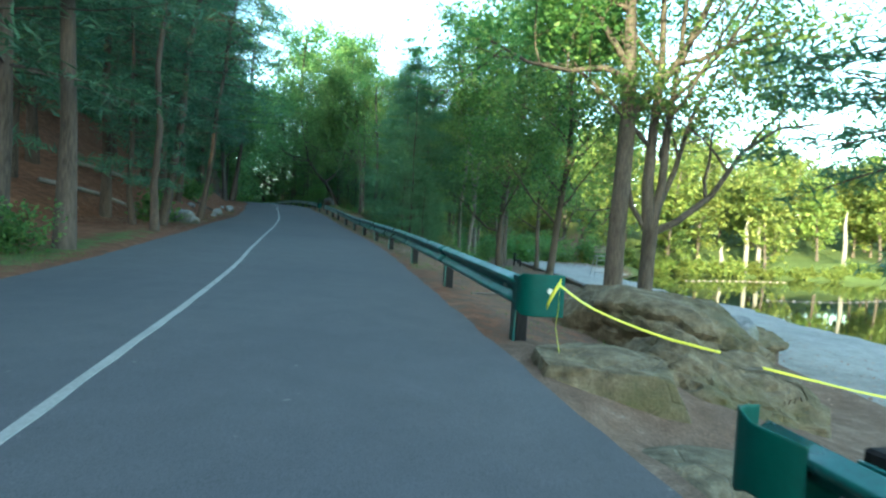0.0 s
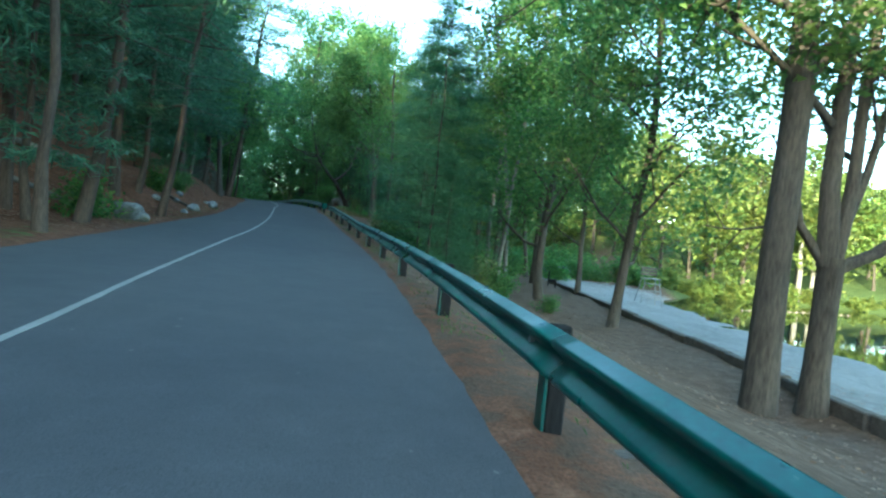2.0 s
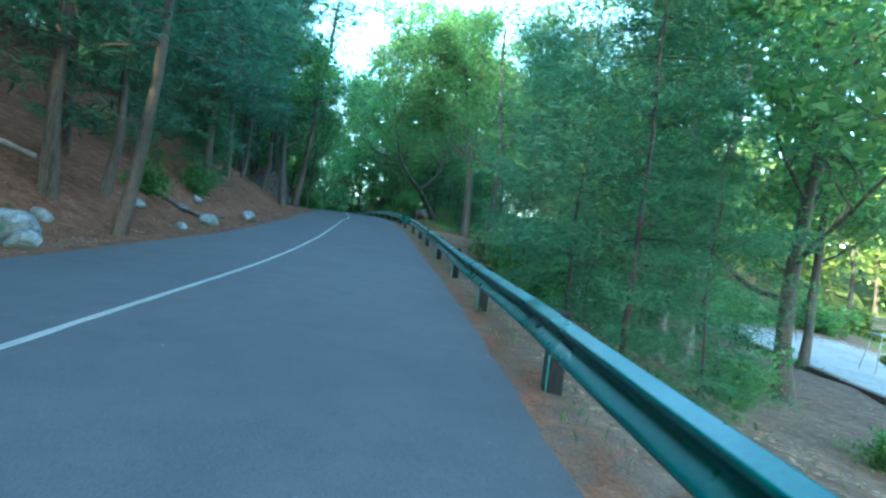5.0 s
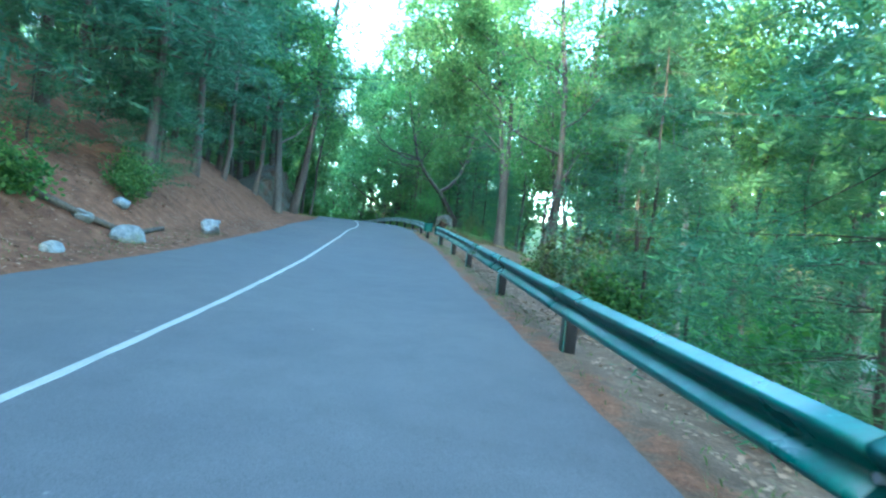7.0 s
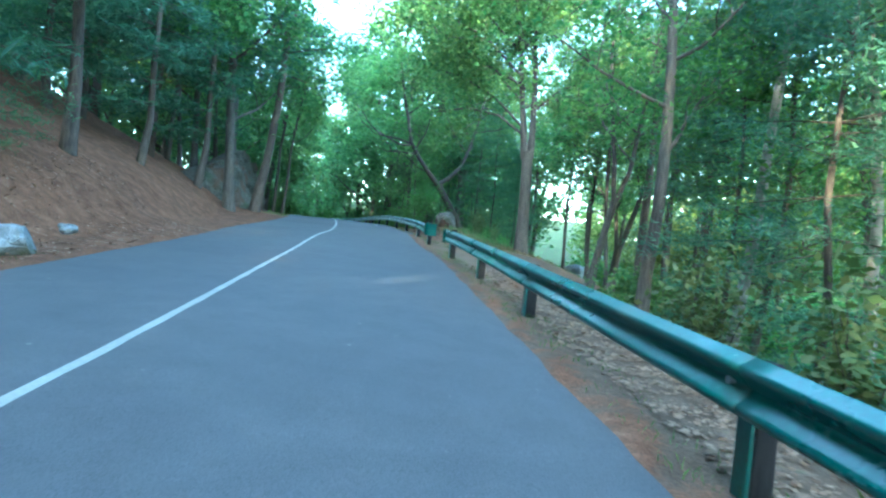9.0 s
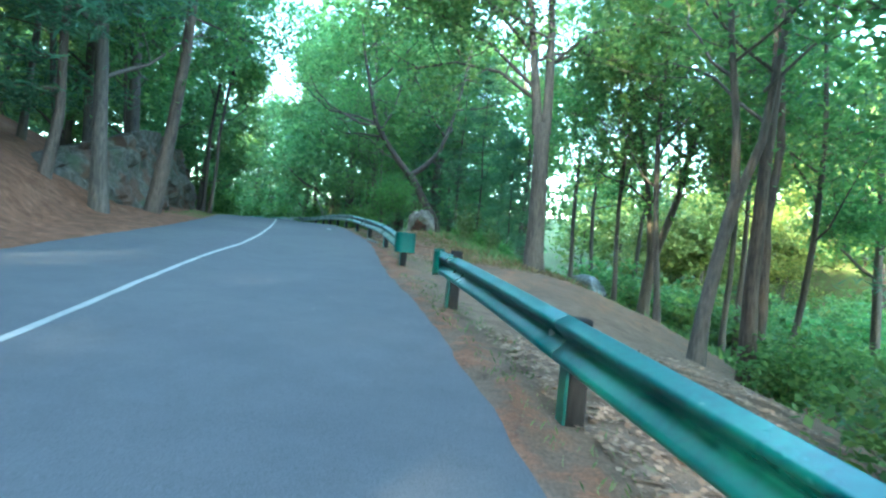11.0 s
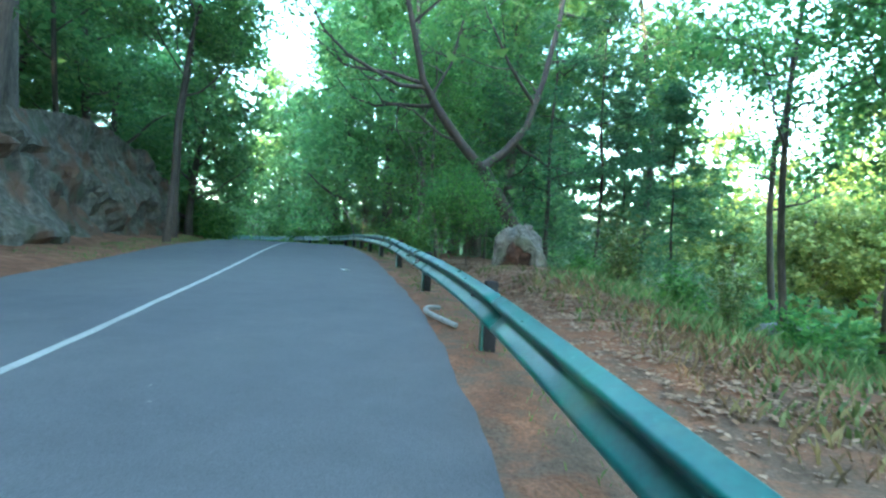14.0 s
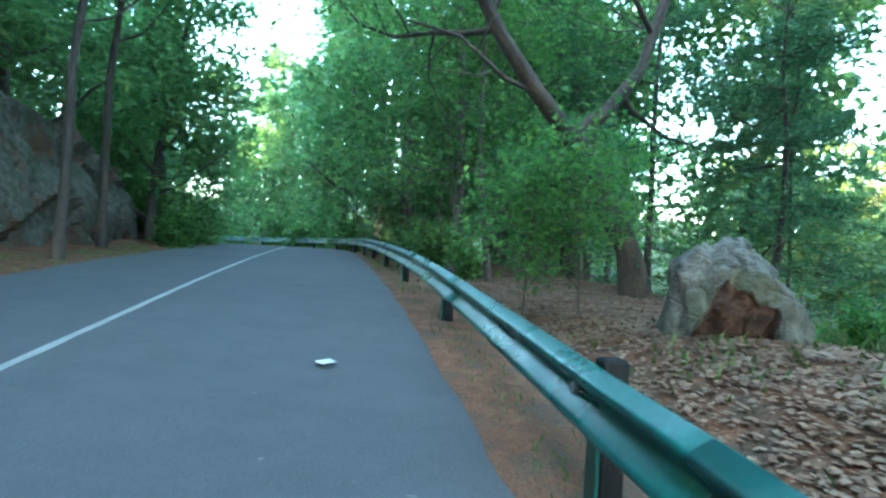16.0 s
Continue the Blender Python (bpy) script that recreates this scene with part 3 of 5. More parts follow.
def roadside_boulder(x, y, z, turn, size):
    """A blocky boulder with two humps on top and a rusty hollow broken out of its front."""
    bm = bmesh.new()
    bmesh.ops.create_icosphere(bm, subdivisions=6, radius=1)
    shift = Vector((7.3, -21.0, 4.4))
    planes = [(Vector(n).normalized(), d) for n, d in (((-0.1, -1, 0.28), 0.62), ((-1, -0.15, 0.16), 0.78), ((1, -0.2, 0.85), 0.66), ((0.5, -1, 0.1), 0.74), ((0.95, 0.3, 0.2), 0.84), ((-0.75, -0.8, 0.1), 0.80), ((0, 1, 0.2), 0.8), ((0.25, -0.5, 1), 0.72), ((-0.5, 0.3, 1), 0.84), ((-0.9, -0.3, 0.9), 0.85))]
    hollow = set()
    for v in bm.verts:
        p = v.co * 1.12
        for n, d in planes:
            over = p.dot(n) - d
            if over > 0:
                p -= n * over * 0.95
        u, w = p.x, p.z
        # notch between the humps
        p.z -= 0.09 * math.exp(-((u + 0.22) / 0.10) ** 2) * smooth01(w, 0.45, 0.7)
        p.z += 0.05 * math.exp(-((u + 0.48) / 0.2) ** 2) * smooth01(w, 0.4, 0.7)
        # hollow below a slanting lip
        wob = 0.07 * noise.noise(p * 4 + shift)
        lip = min(0.34 - 0.75 * u, 0.30 + 2.2 * (u + 0.05)) + 1.6 * wob
        inside = smooth01(lip - w, 0.0, 0.07) * smooth01(0.62 + wob - u, 0.0, 0.08) * (p.y < 0)
        if inside > 0.3:
            hollow.add(v)
        p.y += float(inside) * (0.05 + 0.17 * smooth01(-w, 0.0, 0.45) + 0.10 * noise.noise(p * 3.2 + shift))
        under = smooth01(-w, 0.36, 0.6) * (p.y < 0) * smooth01(u, -0.5, -0.2)
        p.y += 0.14 * float(under)
        d = 0.10 * noise.fractal(p * 1.7 + shift, 0.9, 2.1, 6) + 0.05 * noise.noise(p * 0.8 + shift)
        crease = abs(noise.noise(Vector((p.x * 2.4, p.y * 2.4, p.z * 0.9)) + shift * 0.7))
        d -= 0.07 * max(0.0, 0.14 - crease) / 0.14
        p += v.co.normalized() * d
        v.co = Vector((p.x * size[0], p.y * size[1], p.z * size[2]))
    rust = [f for f in bm.faces if sum(v in hollow for v in f.verts) >= 2]
    face = bmesh.new()
    known = {}
    for f in rust:
        for v in f.verts:
            if v not in known:
                known[v] = face.verts.new(v.co)
        face.faces.new([known[v] for v in f.verts])
    bmesh.ops.delete(bm, geom=rust, context="FACES")
    ob = new("roadside_boulder")
    ob.matrix_basis = Matrix.Translation((x, y, z)) @ Matrix.Rotation(radians(turn), 4, "Z")
    part("rock_body", bm, M_BOULDER, ob)
    part("broken_face", face, M_RUST_ROCK, ob, "rusty brown broken face")
    return tagged(ob, "big grey boulder with a rusty broken face", "boulder")


roadside_boulder(-12.64, 60.25, 3.98, -15, (0.66, 0.64, 0.68))
VERGE = "rocks along the uphill verge"
for n, (x, y, w, h) in enumerate([(-11.15, 23.9, 0.50, 0.44), (-10.65, 23.7, 0.28, 0.22), (-13.15, 32.3, 0.36, 0.26), (-13.95, 36.1, 0.40, 0.30), (-13.9, 31.9, 0.25, 0.18),
                                  (-13.4, 29.4, 0.22, 0.16), (-14.6, 33.6, 0.24, 0.15), (-12.4, 29.9, 0.20, 0.14), (-15.4, 38.4, 0.24, 0.16), (-13.0, 26.2, 0.28, 0.2)]):
    rock("verge_rock", 20 + n, (w, w * 0.8, h), x, y, ground_z(x, y) + h * 0.35, 40 * n, M_FIELDSTONE, "blue-grey fieldstone half sunk in pine needles", 8, 0.09, VERGE, 3)
def rock_face(name, seed, s0, s1, tall, foot, label):
    """A blocky outcrop along the bank: a steep broken face that leans back into the slope."""
    rng_ = np.random.default_rng(seed)
    shift = Vector(rng_.uniform(-40, 40, 3))
    ss = np.arange(s0, s1, 0.16)
    us = np.concatenate([np.linspace(-0.35, 1.0, 30), np.linspace(1.04, 1.6, 12)])
    rows, ids = [], []
    for s in ss:
        c = [float(np.interp(s, CHAIN, LINE[:, k])) for k in range(5)]
        r = [float(np.interp(s, CHAIN, RIGHT[:, k])) for k in range(2)]
        hgt = float(np.interp(s, *tall))
        row, own = [], []
        for u in us:
            lean = 0.35 * max(u, 0) * hgt if u <= 1 else 0.35 * hgt + (u - 1) * 6.0
            z = hgt * u if u <= 1 else hgt * (1 - 0.9 * (u - 1) ** 1.5 * 2.2)
            d = c[3] + float(np.interp(s, *foot)) + lean
            p = Vector((c[0] - r[0] * d, c[1] - r[1] * d, c[2] + z))
            q = Vector((p.x * 0.9 + p.z * 0.35, p.y * 0.55 - p.z * 0.25, p.z * 1.0)) * 0.62 + shift
            dist, cells = noise.voronoi(q)
            step = noise.cell(Vector(cells[0]) * 7.31 + shift)
            crack = min(1.0, (dist[1] - dist[0]) * 9)
            centre = Vector(cells[0])
            tilt = Vector((noise.cell(centre * 3.7 + shift), noise.cell(centre * 5.1 - shift), noise.cell(centre * 9.3 + shift))) * 0.3
            ledge = math.sin(p.z * 2.6 + 1.1 * noise.noise(p * 0.5 + shift) + 0.35 * (p.x + p.y))
            out = 0.17 * step + (q - centre).dot(tilt) + 0.13 * ledge + 0.19 * noise.fractal(p * 1.3 + shift, 0.9, 2.1, 5) + 0.5 * noise.noise(p * 0.28 + shift) - 0.10 * (1 - crack)
            p += Vector((r[0], r[1], 0.25)) * out
            row.append(p)
            big = noise.voronoi(q * 0.42)[1][0]
            own.append((round(big[0], 2), round(big[1], 2), round(big[2], 2)))
        rows.append(row)
        ids.append(own)
    root = new(name)
    root.location = rows[len(rows) // 2][6]
    slabs = {}
    for a in range(len(rows) - 1):
        for k in range(len(us) - 1):
            slabs.setdefault(ids[a][k], []).append((a, k))
    for cells_ in slabs.values():
        bm = bmesh.new()
        vert = {}
        for a, k in cells_:
            quad = []
            for key in ((a, k), (a, k + 1), (a + 1, k + 1), (a + 1, k)):
                if key not in vert:
                    vert[key] = bm.verts.new(rows[key[0]][key[1]] - root.location)
                quad.append(vert[key])
            bm.faces.new(quad)
        part("rock_slab", bm, M_CLIFF, root)
    return tagged(root, label, "rock outcrop")


rock_face("granite_outcrop", 44, 67.5, 97.5, ([67.5, 69, 71, 75, 80, 84, 88, 92, 95, 97.5], [0.1, 0.9, 1.9, 2.7, 3.5, 3.8, 3.4, 2.5, 1.4, 0.2]), ([67, 71, 75, 85, 93, 98], [3.6, 2.8, 2.2, 2.0, 2.2, 3.0]), "weathered grey granite rock face above the road")
rock_face("granite_outcrop", 47, 60.5, 68.0, ([60.5, 62, 64, 66, 68], [0.1, 0.5, 0.95, 0.8, 0.1]), ([60, 68], [4.0, 3.6]), "low mossy granite ledge on the needle slope")
for n, (x, y, w, h) in enumerate([(9.5, 58.0, 2.4, 0.7), (12.6, 60.0, 1.9, 0.6), (6.0, 61.5, 1.6, 0.5), (-2.0, 68.0, 1.7, 0.8), (-4.9, 65.6, 1.7, 0.75), (2.0, 60.0, 1.4, 0.5)]):
    rock("shore_rock", 60 + n, (w, w * 0.7, h), x, y, ground_z(x, y) + h * 0.4, 30 * n, M_FIELDSTONE, "grey rounded rock on the low ground", 8, 0.1, "shore rocks", 4)


# ---- trees ----
def tube(verts, faces, pts, radii, sides):
    base = len(verts)
    pts = [Vector(p) for p in pts]
    for k, (p, r) in enumerate(zip(pts, radii)):
        d = (pts[min(k + 1, len(pts) - 1)] - pts[max(k - 1, 0)]).normalized()
        u = d.orthogonal().normalized() if k == 0 else (u - d * u.dot(d)).normalized()
        w = d.cross(u)
        for j in range(sides):
            a = 2 * math.pi * j / sides
            bulge = 1 + 0.06 * math.sin(3 * a + k)
            verts.append(tuple(p + (u * math.cos(a) + w * math.sin(a)) * r * bulge))
    for k in range(len(pts) - 1):
        for j in range(sides):
            a, b = base + k * sides + j, base + k * sides + (j + 1) % sides
            faces.append((a, b, b + sides, a + sides))


def leaf_mesh(name, rng, centres, sigma, per, size, mat, root, flat=1.0, aspect=0.6, level=0.55, label="", corners=4):
    """Folded leaves scattered round the centres, as one crown."""
    c = np.repeat(np.asarray(centres), per, axis=0)
    n = len(c)
    c = c + rng.normal(size=(n, 3)) * np.array([sigma, sigma, sigma * flat])
    u = rng.normal(size=(n, 3)) * np.array([1, 1, level])
    u /= np.linalg.norm(u, axis=1)[:, None]
    w = np.cross(u, rng.normal(size=(n, 3)) * np.array([level, level, 1.0]))
    w /= np.linalg.norm(w, axis=1)[:, None] + 1e-9
    s = size * rng.uniform(0.6, 1.35, (n, 1))
    if corners == 3:
        v = np.stack([c - u * s - w * s * aspect, c - u * s * 0.3 + w * s * aspect * 1.3, c + u * s * 1.2], 1)
    else:
        v = np.stack([c - u * s, c + w * s * aspect, c + u * s, c - w * s * aspect], 1)
    ob = array_object(name, v.reshape(-1, 3), np.arange(n * corners).reshape(n, corners), mat)
    ob.parent = root
    return tagged(ob, label)


class Grower:
    def __init__(self, seed, leafy_from=2, last=3, counts=(9, 5, 4), droop=0.10):
        self.rng, self.verts, self.faces, self.tips = np.random.default_rng(seed), [], [], []
        self.leafy_from, self.last, self.counts, self.droop, self.bare_from = leafy_from, last, counts, droop, 2 if last == 2 else 9

    def shoot(self, p, d, length, r, level, crown_at=0.35, spread=3.0):
        rng = self.rng
        n = 8 if level == 0 else 5 if level < 3 else 4
        pts, radii = [Vector(p)], [r]
        d = Vector(d).normalized()
        for k in range(n):
            d = (d + Vector(rng.normal(size=3)) * (0.05 if level == 0 else 0.17) + Vector((0, 0, 0.03 if level == 0 else self.droop))).normalized()
            pts.append(pts[-1] + d * length / n)
            radii.append(max(0.006, r * (1 - (0.6 if level == 0 else 0.75) * (k + 1) / n)))
        if level == 0:
            radii[0] *= 1.4
        self.branch(pts, radii, level, crown_at, spread, length)

    def branch(self, pts, radii, level, crown_at=0.3, spread=3.0, length=None):
        """Lays the tube of one limb and sends out its side shoots."""
        rng = self.rng
        pts = [Vector(p) for p in pts]
        n = len(pts) - 1
        length = length or sum((b - a).length for a, b in zip(pts, pts[1:]))
        if level < self.bare_from:
            tube(self.verts, self.faces, pts, radii, (10, 6, 4, 3)[min(level, 3)])
        if level >= self.leafy_from:
            self.tips.extend([tuple(q) for q in pts[2 if level < 3 else 1:]])
        if level >= self.last:
            return
        count = self.counts[level]
        for k in range(count):
            u = (crown_at + (1 - crown_at) * (k + 0.5) / count) if level == 0 else 0.28 + 0.72 * (k + rng.uniform(0, 0.8)) / count
            f = min(u, 0.999) * n
            q = pts[int(f)].lerp(pts[int(f) + 1], f % 1)
            d = (pts[int(f) + 1] - pts[int(f)]).normalized()
            a = rng.uniform(0, 6.283) if level else k * 2.4 + rng.uniform(-0.5, 0.5)
            side = Matrix.Rotation(a, 3, d) @ d.orthogonal().normalized()
            nd = (side + d * rng.uniform(0.25, 0.8)).normalized()
            ln = spread * rng.uniform(0.75, 1.15) * (1.1 - 0.5 * max(0, u - crown_at)) if level == 0 else length * rng.uniform(0.42, 0.62)
            self.shoot(q, nd, ln, max(0.012, radii[int(f)] * (0.42 if level == 0 else 0.55)), level + 1)

    def finish(self, name, per, size, leaf_mat, bark, sigma=0.38, label="", category="tree", group="", thin=1.0, corners=3):
        root = new(name)
        trunk = array_object("trunk", self.verts, self.faces, bark, True)
        trunk.parent = root
        tips = np.array(self.tips)
        if thin < 1:
            tips = tips[self.rng.random(len(tips)) < thin]
        leaf_mesh("crown", self.rng, tips, sigma, round(per * 1.8), size * 0.79, leaf_mat, root, 0.7, corners=corners)
        return tagged(root, label, category, group)


def broadleaf(name, seed, height, crown_at, spread, trunk_r, per=9, size=0.11, lean=(0, 0), leaf=None, bark=None, label="", group="", counts=(9, 5, 4), sigma=0.38, coarse=False):
    g = Grower(seed, 1, 2, counts) if coarse else Grower(seed, counts=counts)
    g.shoot((0, 0, -0.4), (lean[0], lean[1], 1), height, trunk_r, 0, crown_at, spread)
    return g.finish(name, per, size, leaf or M_LEAF, bark or M_BARK, sigma, label, "tree", group)


def pine(name, seed, height, bare, spread, trunk_r, rows=20, per=4, size=0.19, lean=(0, 0), label="", group="", mat=None, aspect=0.17, corners=4):
    rng = np.random.default_rng(seed)
    verts, faces, tips = [], [], []
    top = Vector((lean[0] * height, lean[1] * height, height))
    pts = [Vector((0, 0, -0.4)).lerp(top, k / 8) + Vector((*rng.normal(size=2) * 0.05, 0)) for k in range(9)]
    tube(verts, faces, pts, [trunk_r * (1.35 if k == 0 else 1 - 0.11 * k) for k in range(9)], 9)
    for k in range(rows):
        u = bare + (1 - bare) * (k + rng.uniform(0, 0.9)) / rows
        f = min(u, 0.999) * 8
        q = pts[int(f)].lerp(pts[int(f) + 1], f % 1)
        rel = (u - bare) / (1 - bare)
        reach = spread * (0.75 + 0.35 * min(1, rel * 4)) * (1.05 - 0.88 * rel ** 1.5) * rng.uniform(0.7, 1.15)
        for b in range(rng.integers(3, 6)):
            a = rng.uniform(0, 6.283)
            d = Vector((math.cos(a), math.sin(a), rng.uniform(-0.2, 0.25)))
            bp = [q]
            for j in range(4):
                d = (d + Vector((*rng.normal(size=2) * 0.12, -0.06 if j < 2 else 0.05))).normalized()
                bp.append(bp[-1] + d * reach / 4)
            tube(verts, faces, bp, [q_ * min(1.0, trunk_r / 0.16) for q_ in (0.035, 0.028, 0.02, 0.013, 0.006)], 3)
            side = Vector((-d.y, d.x, 0)).normalized()
            for j in range(1, 5):
                for sgn in (-1, 1):
                    for e in (0.15, 0.4, 0.7):
                        w = reach * 0.36 * e * (1.2 - 0.18 * j)
                        tips.append(tuple(bp[j] + side * sgn * w + d * w * 0.6))
    root = new(name)
    trunk = array_object("trunk", verts, faces, M_PINE_BARK if trunk_r > 0.1 else M_DARK_BARK, True)
    trunk.parent = root
    leaf_mesh("crown", rng, np.array(tips), 0.17, per, size, mat or M_NEEDLE, root, 0.5, aspect, corners=corners)
    return tagged(root, label, "tree", group)


OAK_L, PINE_L = "tall leafy oak with grey furrowed bark", "tall dark pine with layered needle boughs"
FAR_L = "distant sunlit broadleaf tree on the far shore"
OAKS = [broadleaf("oak_tree", 11 + k, h, c, s, r, label=OAK_L, group="oaks below the road", lean=ln, counts=(10, 5, 4), sigma=0.44, bark=M_DARK_BARK if k == 4 else None) for k, (h, c, s, r, ln) in enumerate(
    [(15, 0.30, 3.6, 0.24, (0.04, 0)), (13, 0.22, 3.4, 0.17, (-0.05, 0.03)), (17, 0.28, 4.0, 0.25, (0.03, -0.04)), (17, 0.34, 3.6, 0.15, (0.03, 0.02)), (13, 0.42, 3.6, 0.12, (0.17, -0.02))])]
TERRACE = [broadleaf("oak_tree", 17 + k, h, c, s, r, per=6, size=0.11, label="full-crowned oak on the sandy terrace", group="oaks below the road", counts=(14, 6, 4), sigma=0.48, lean=ln) for k, (h, c, s, r, ln) in enumerate(
    [(12, 0.17, 3.9, 0.17, (0.07, 0.0))])]
AIRY = broadleaf("oak_tree", 19, 12, 0.34, 3.0, 0.10, per=5, size=0.10, label="slender young oak with airy leaves on the lower slope", group="oaks below the road", counts=(9, 5, 4), sigma=0.55, lean=(0.05, 0.03))
SAPLING = broadleaf("maple_sapling", 57, 3.2, 0.25, 1.7, 0.03, per=3, size=0.085, sigma=0.36, leaf=M_DARK_LEAF, label="thin maple sapling with broad green leaves", group="saplings by the rail", counts=(8, 4, 3))
MAPLES = [broadleaf("maple_tree", 51 + k, h, c, s, r, per=5, size=0.08, sigma=0.4, leaf=M_DARK_LEAF, label="slender maple with broad dark green leaves", group="maples by the road", lean=ln) for k, (h, c, s, r, ln) in enumerate(
    [(12, 0.3, 3.0, 0.14, (0.03, 0)), (9, 0.25, 2.4, 0.09, (-0.06, 0.05))])]
PINES = [pine("pine_tree", 31 + k, h, b, s, r, per=5, size=0.17, aspect=0.13, corners=3, label=PINE_L, group="pines", lean=ln) for k, (h, b, s, r, ln) in enumerate(
    [(19, 0.20, 3.5, 0.165, (0.02, 0)), (16, 0.17, 3.1, 0.15, (0.0, 0.02)), (21, 0.24, 3.7, 0.165, (-0.01, 0)), (13, 0.16, 2.5, 0.11, (0.03, 0.02)), (18, 0.30, 3.7, 0.17, (0.11, 0.0))])]
SLIM_PINE = pine("pine_tree", 37, 17, 0.46, 2.1, 0.15, rows=16, per=6, size=0.10, aspect=0.13, label="dark straight pine on the dirt slope", group="pines")
YOUNG = [pine("young_pine", 71 + k, h, 0.05, s, r, rows=20, per=p, size=sz, aspect=0.12, corners=3, mat=M_SOFT_NEEDLE, label="young bushy pine with soft needles down to the ground", group="young pines by the rail") for k, (h, s, r, p, sz) in enumerate(
    [(9.5, 2.3, 0.05, 13, 0.075), (7, 1.9, 0.04, 13, 0.072), (9.5, 2.3, 0.06, 5, 0.12), (7, 1.9, 0.05, 5, 0.12), (12, 2.8, 0.10, 6, 0.11)])]
HEMLOCK = pine("hemlock_tree", 79, 10.5, 0.04, 2.5, 0.08, rows=24, per=11, size=0.085, aspect=0.13, corners=3, label="dense dark hemlock with drooping feathery boughs", group="hemlocks behind the rail")
FAR = [broadleaf("shore_tree", 91 + k, h, 0.16, s, 0.2, per=5, size=0.40, leaf=M_LIT_LEAF, label=FAR_L, group="far shore woods", counts=(10, 4), sigma=0.7, coarse=True) for k, (h, s) in enumerate([(12, 3.6), (9, 3.2), (14, 3.8)])]
BACK = [broadleaf("wood_tree", 96 + k, h, 0.07, s, 0.22, per=14, size=0.215, leaf=M_HAZY_LEAF, label="leafy woodland tree in the dense wood", group="woodland trees", counts=(11, 5), sigma=0.66, coarse=True) for k, (h, s) in enumerate([(15, 4.0), (12, 3.6), (18, 4.2)])]
BACKPINE = [pine("wood_pine", 99 + k, h, b, 3.2, 0.22, rows=13, per=2, size=0.46, corners=3, label="dark pine in the dense wood", group="woodland pines") for k, (h, b) in enumerate([(18, 0.2), (21, 0.28)])]
EDGE = [broadleaf("shore_tree", 89, 8, 0.12, 3.0, 0.16, per=14, size=0.20, leaf=M_LIT_LEAF, label="low sunlit tree at the pond's end", group="far shore woods", counts=(10, 5), sigma=0.6, coarse=True)]
used = set()


def plant(proto, x, y, turn=0.0, scale=1.0, label="", z=None):
    m = Matrix.Translation((x, y, ground_z(x, y) if z is None else z)) @ Matrix.Rotation(turn, 4, "Z")
    if proto.name not in used:
        used.add(proto.name)
        ob = proto
        ob.matrix_basis = m
    else:
        ob = copy_thing(proto, m)
    ob.scale = (scale, scale, scale)
    return tagged(ob, label)


# oaks at the gap, with the limbs they show
def gap_oak():
    g = Grower(201, counts=(5, 5, 4))
    trunk = [(0, 0, -0.4), (0.02, 0, 1.0), (0.05, 0.02, 2.6), (0.12, 0.05, 4.4), (0.16, 0.1, 6.0), (0.1, 0.1, 7.4), (0.05, 0.2, 9.2), (0.2, 0.3, 11.5), (0.1, 0.2, 13.5)]
    g.branch(trunk, [0.34, 0.27, 0.25, 0.24, 0.23, 0.18, 0.15, 0.10, 0.05], 0, 0.62, 3.2)
    for limb, r in (([(0.15, 0.1, 5.9), (0.9, 0.2, 6.7), (1.7, 0.3, 7.8), (2.4, 0.4, 9.4), (3.0, 0.4, 11.2)], 0.19), ([(0.1, 0.1, 7.0), (-0.7, -0.1, 7.2), (-1.7, -0.3, 7.0), (-2.9, -0.5, 7.1), (-4.0, -0.6, 7.6)], 0.10),
                    ([(0.1, 0.1, 7.3), (-0.5, 0.4, 8.4), (-1.2, 0.8, 9.6), (-1.8, 1.1, 11.2)], 0.11)):
        g.branch(limb, [r * (1 - 0.17 * k) for k in range(len(limb))], 1)
    g.tips = [p for p in g.tips if p[2] > 6.6]
    return g.finish("oak_tree", 20, 0.10, M_LEAF, M_BARK, 0.5, "tall oak with a straight sunlit trunk by the beach", group="oaks below the road", thin=1.0)


def spread_oak():
    g = Grower(202, counts=(5, 5, 4))
    tube(g.verts, g.faces, [(0, 0, -0.4), (0.02, 0, 0.8), (0.05, 0, 1.8), (0.08, 0, 2.75)], [0.30, 0.215, 0.20, 0.215], 10)
    for limb, r in (([(0.0, 0, 2.6), (-0.1, 0, 4.0), (0.0, 0.1, 5.6), (0.15, 0.2, 7.4), (0.1, 0.3, 9.4), (0.2, 0.3, 11.5)], 0.19), ([(0.1, 0, 2.6), (0.35, 0.1, 4.0), (0.45, 0.2, 5.8), (0.7, 0.3, 8.0), (0.8, 0.3, 10.0)], 0.14),
                    ([(0.12, 0, 2.55), (0.8, 0, 2.9), (1.7, -0.1, 3.7), (2.5, -0.1, 5.0), (3.4, -0.2, 5.7), (4.6, -0.2, 5.9)], 0.13), ([(-0.05, 0, 2.6), (-0.5, 0.1, 3.3), (-0.75, 0.2, 4.6), (-0.9, 0.3, 6.2)], 0.09),
                    ([(0.25, 0.1, 3.2), (0.8, 0.4, 4.4), (1.3, 0.7, 6.0), (2.1, 0.9, 7.6)], 0.09)):
        g.branch(limb, [r * (1 - 0.15 * k) for k in range(len(limb))], 1)
    g.tips = [p for p in g.tips if p[2] > 5.8 or p[0] > 2.6]
    return g.finish("oak_tree", 19, 0.095, M_LEAF, M_BARK, 0.5, "many-stemmed oak spreading over the beach edge", group="oaks below the road", thin=0.95)


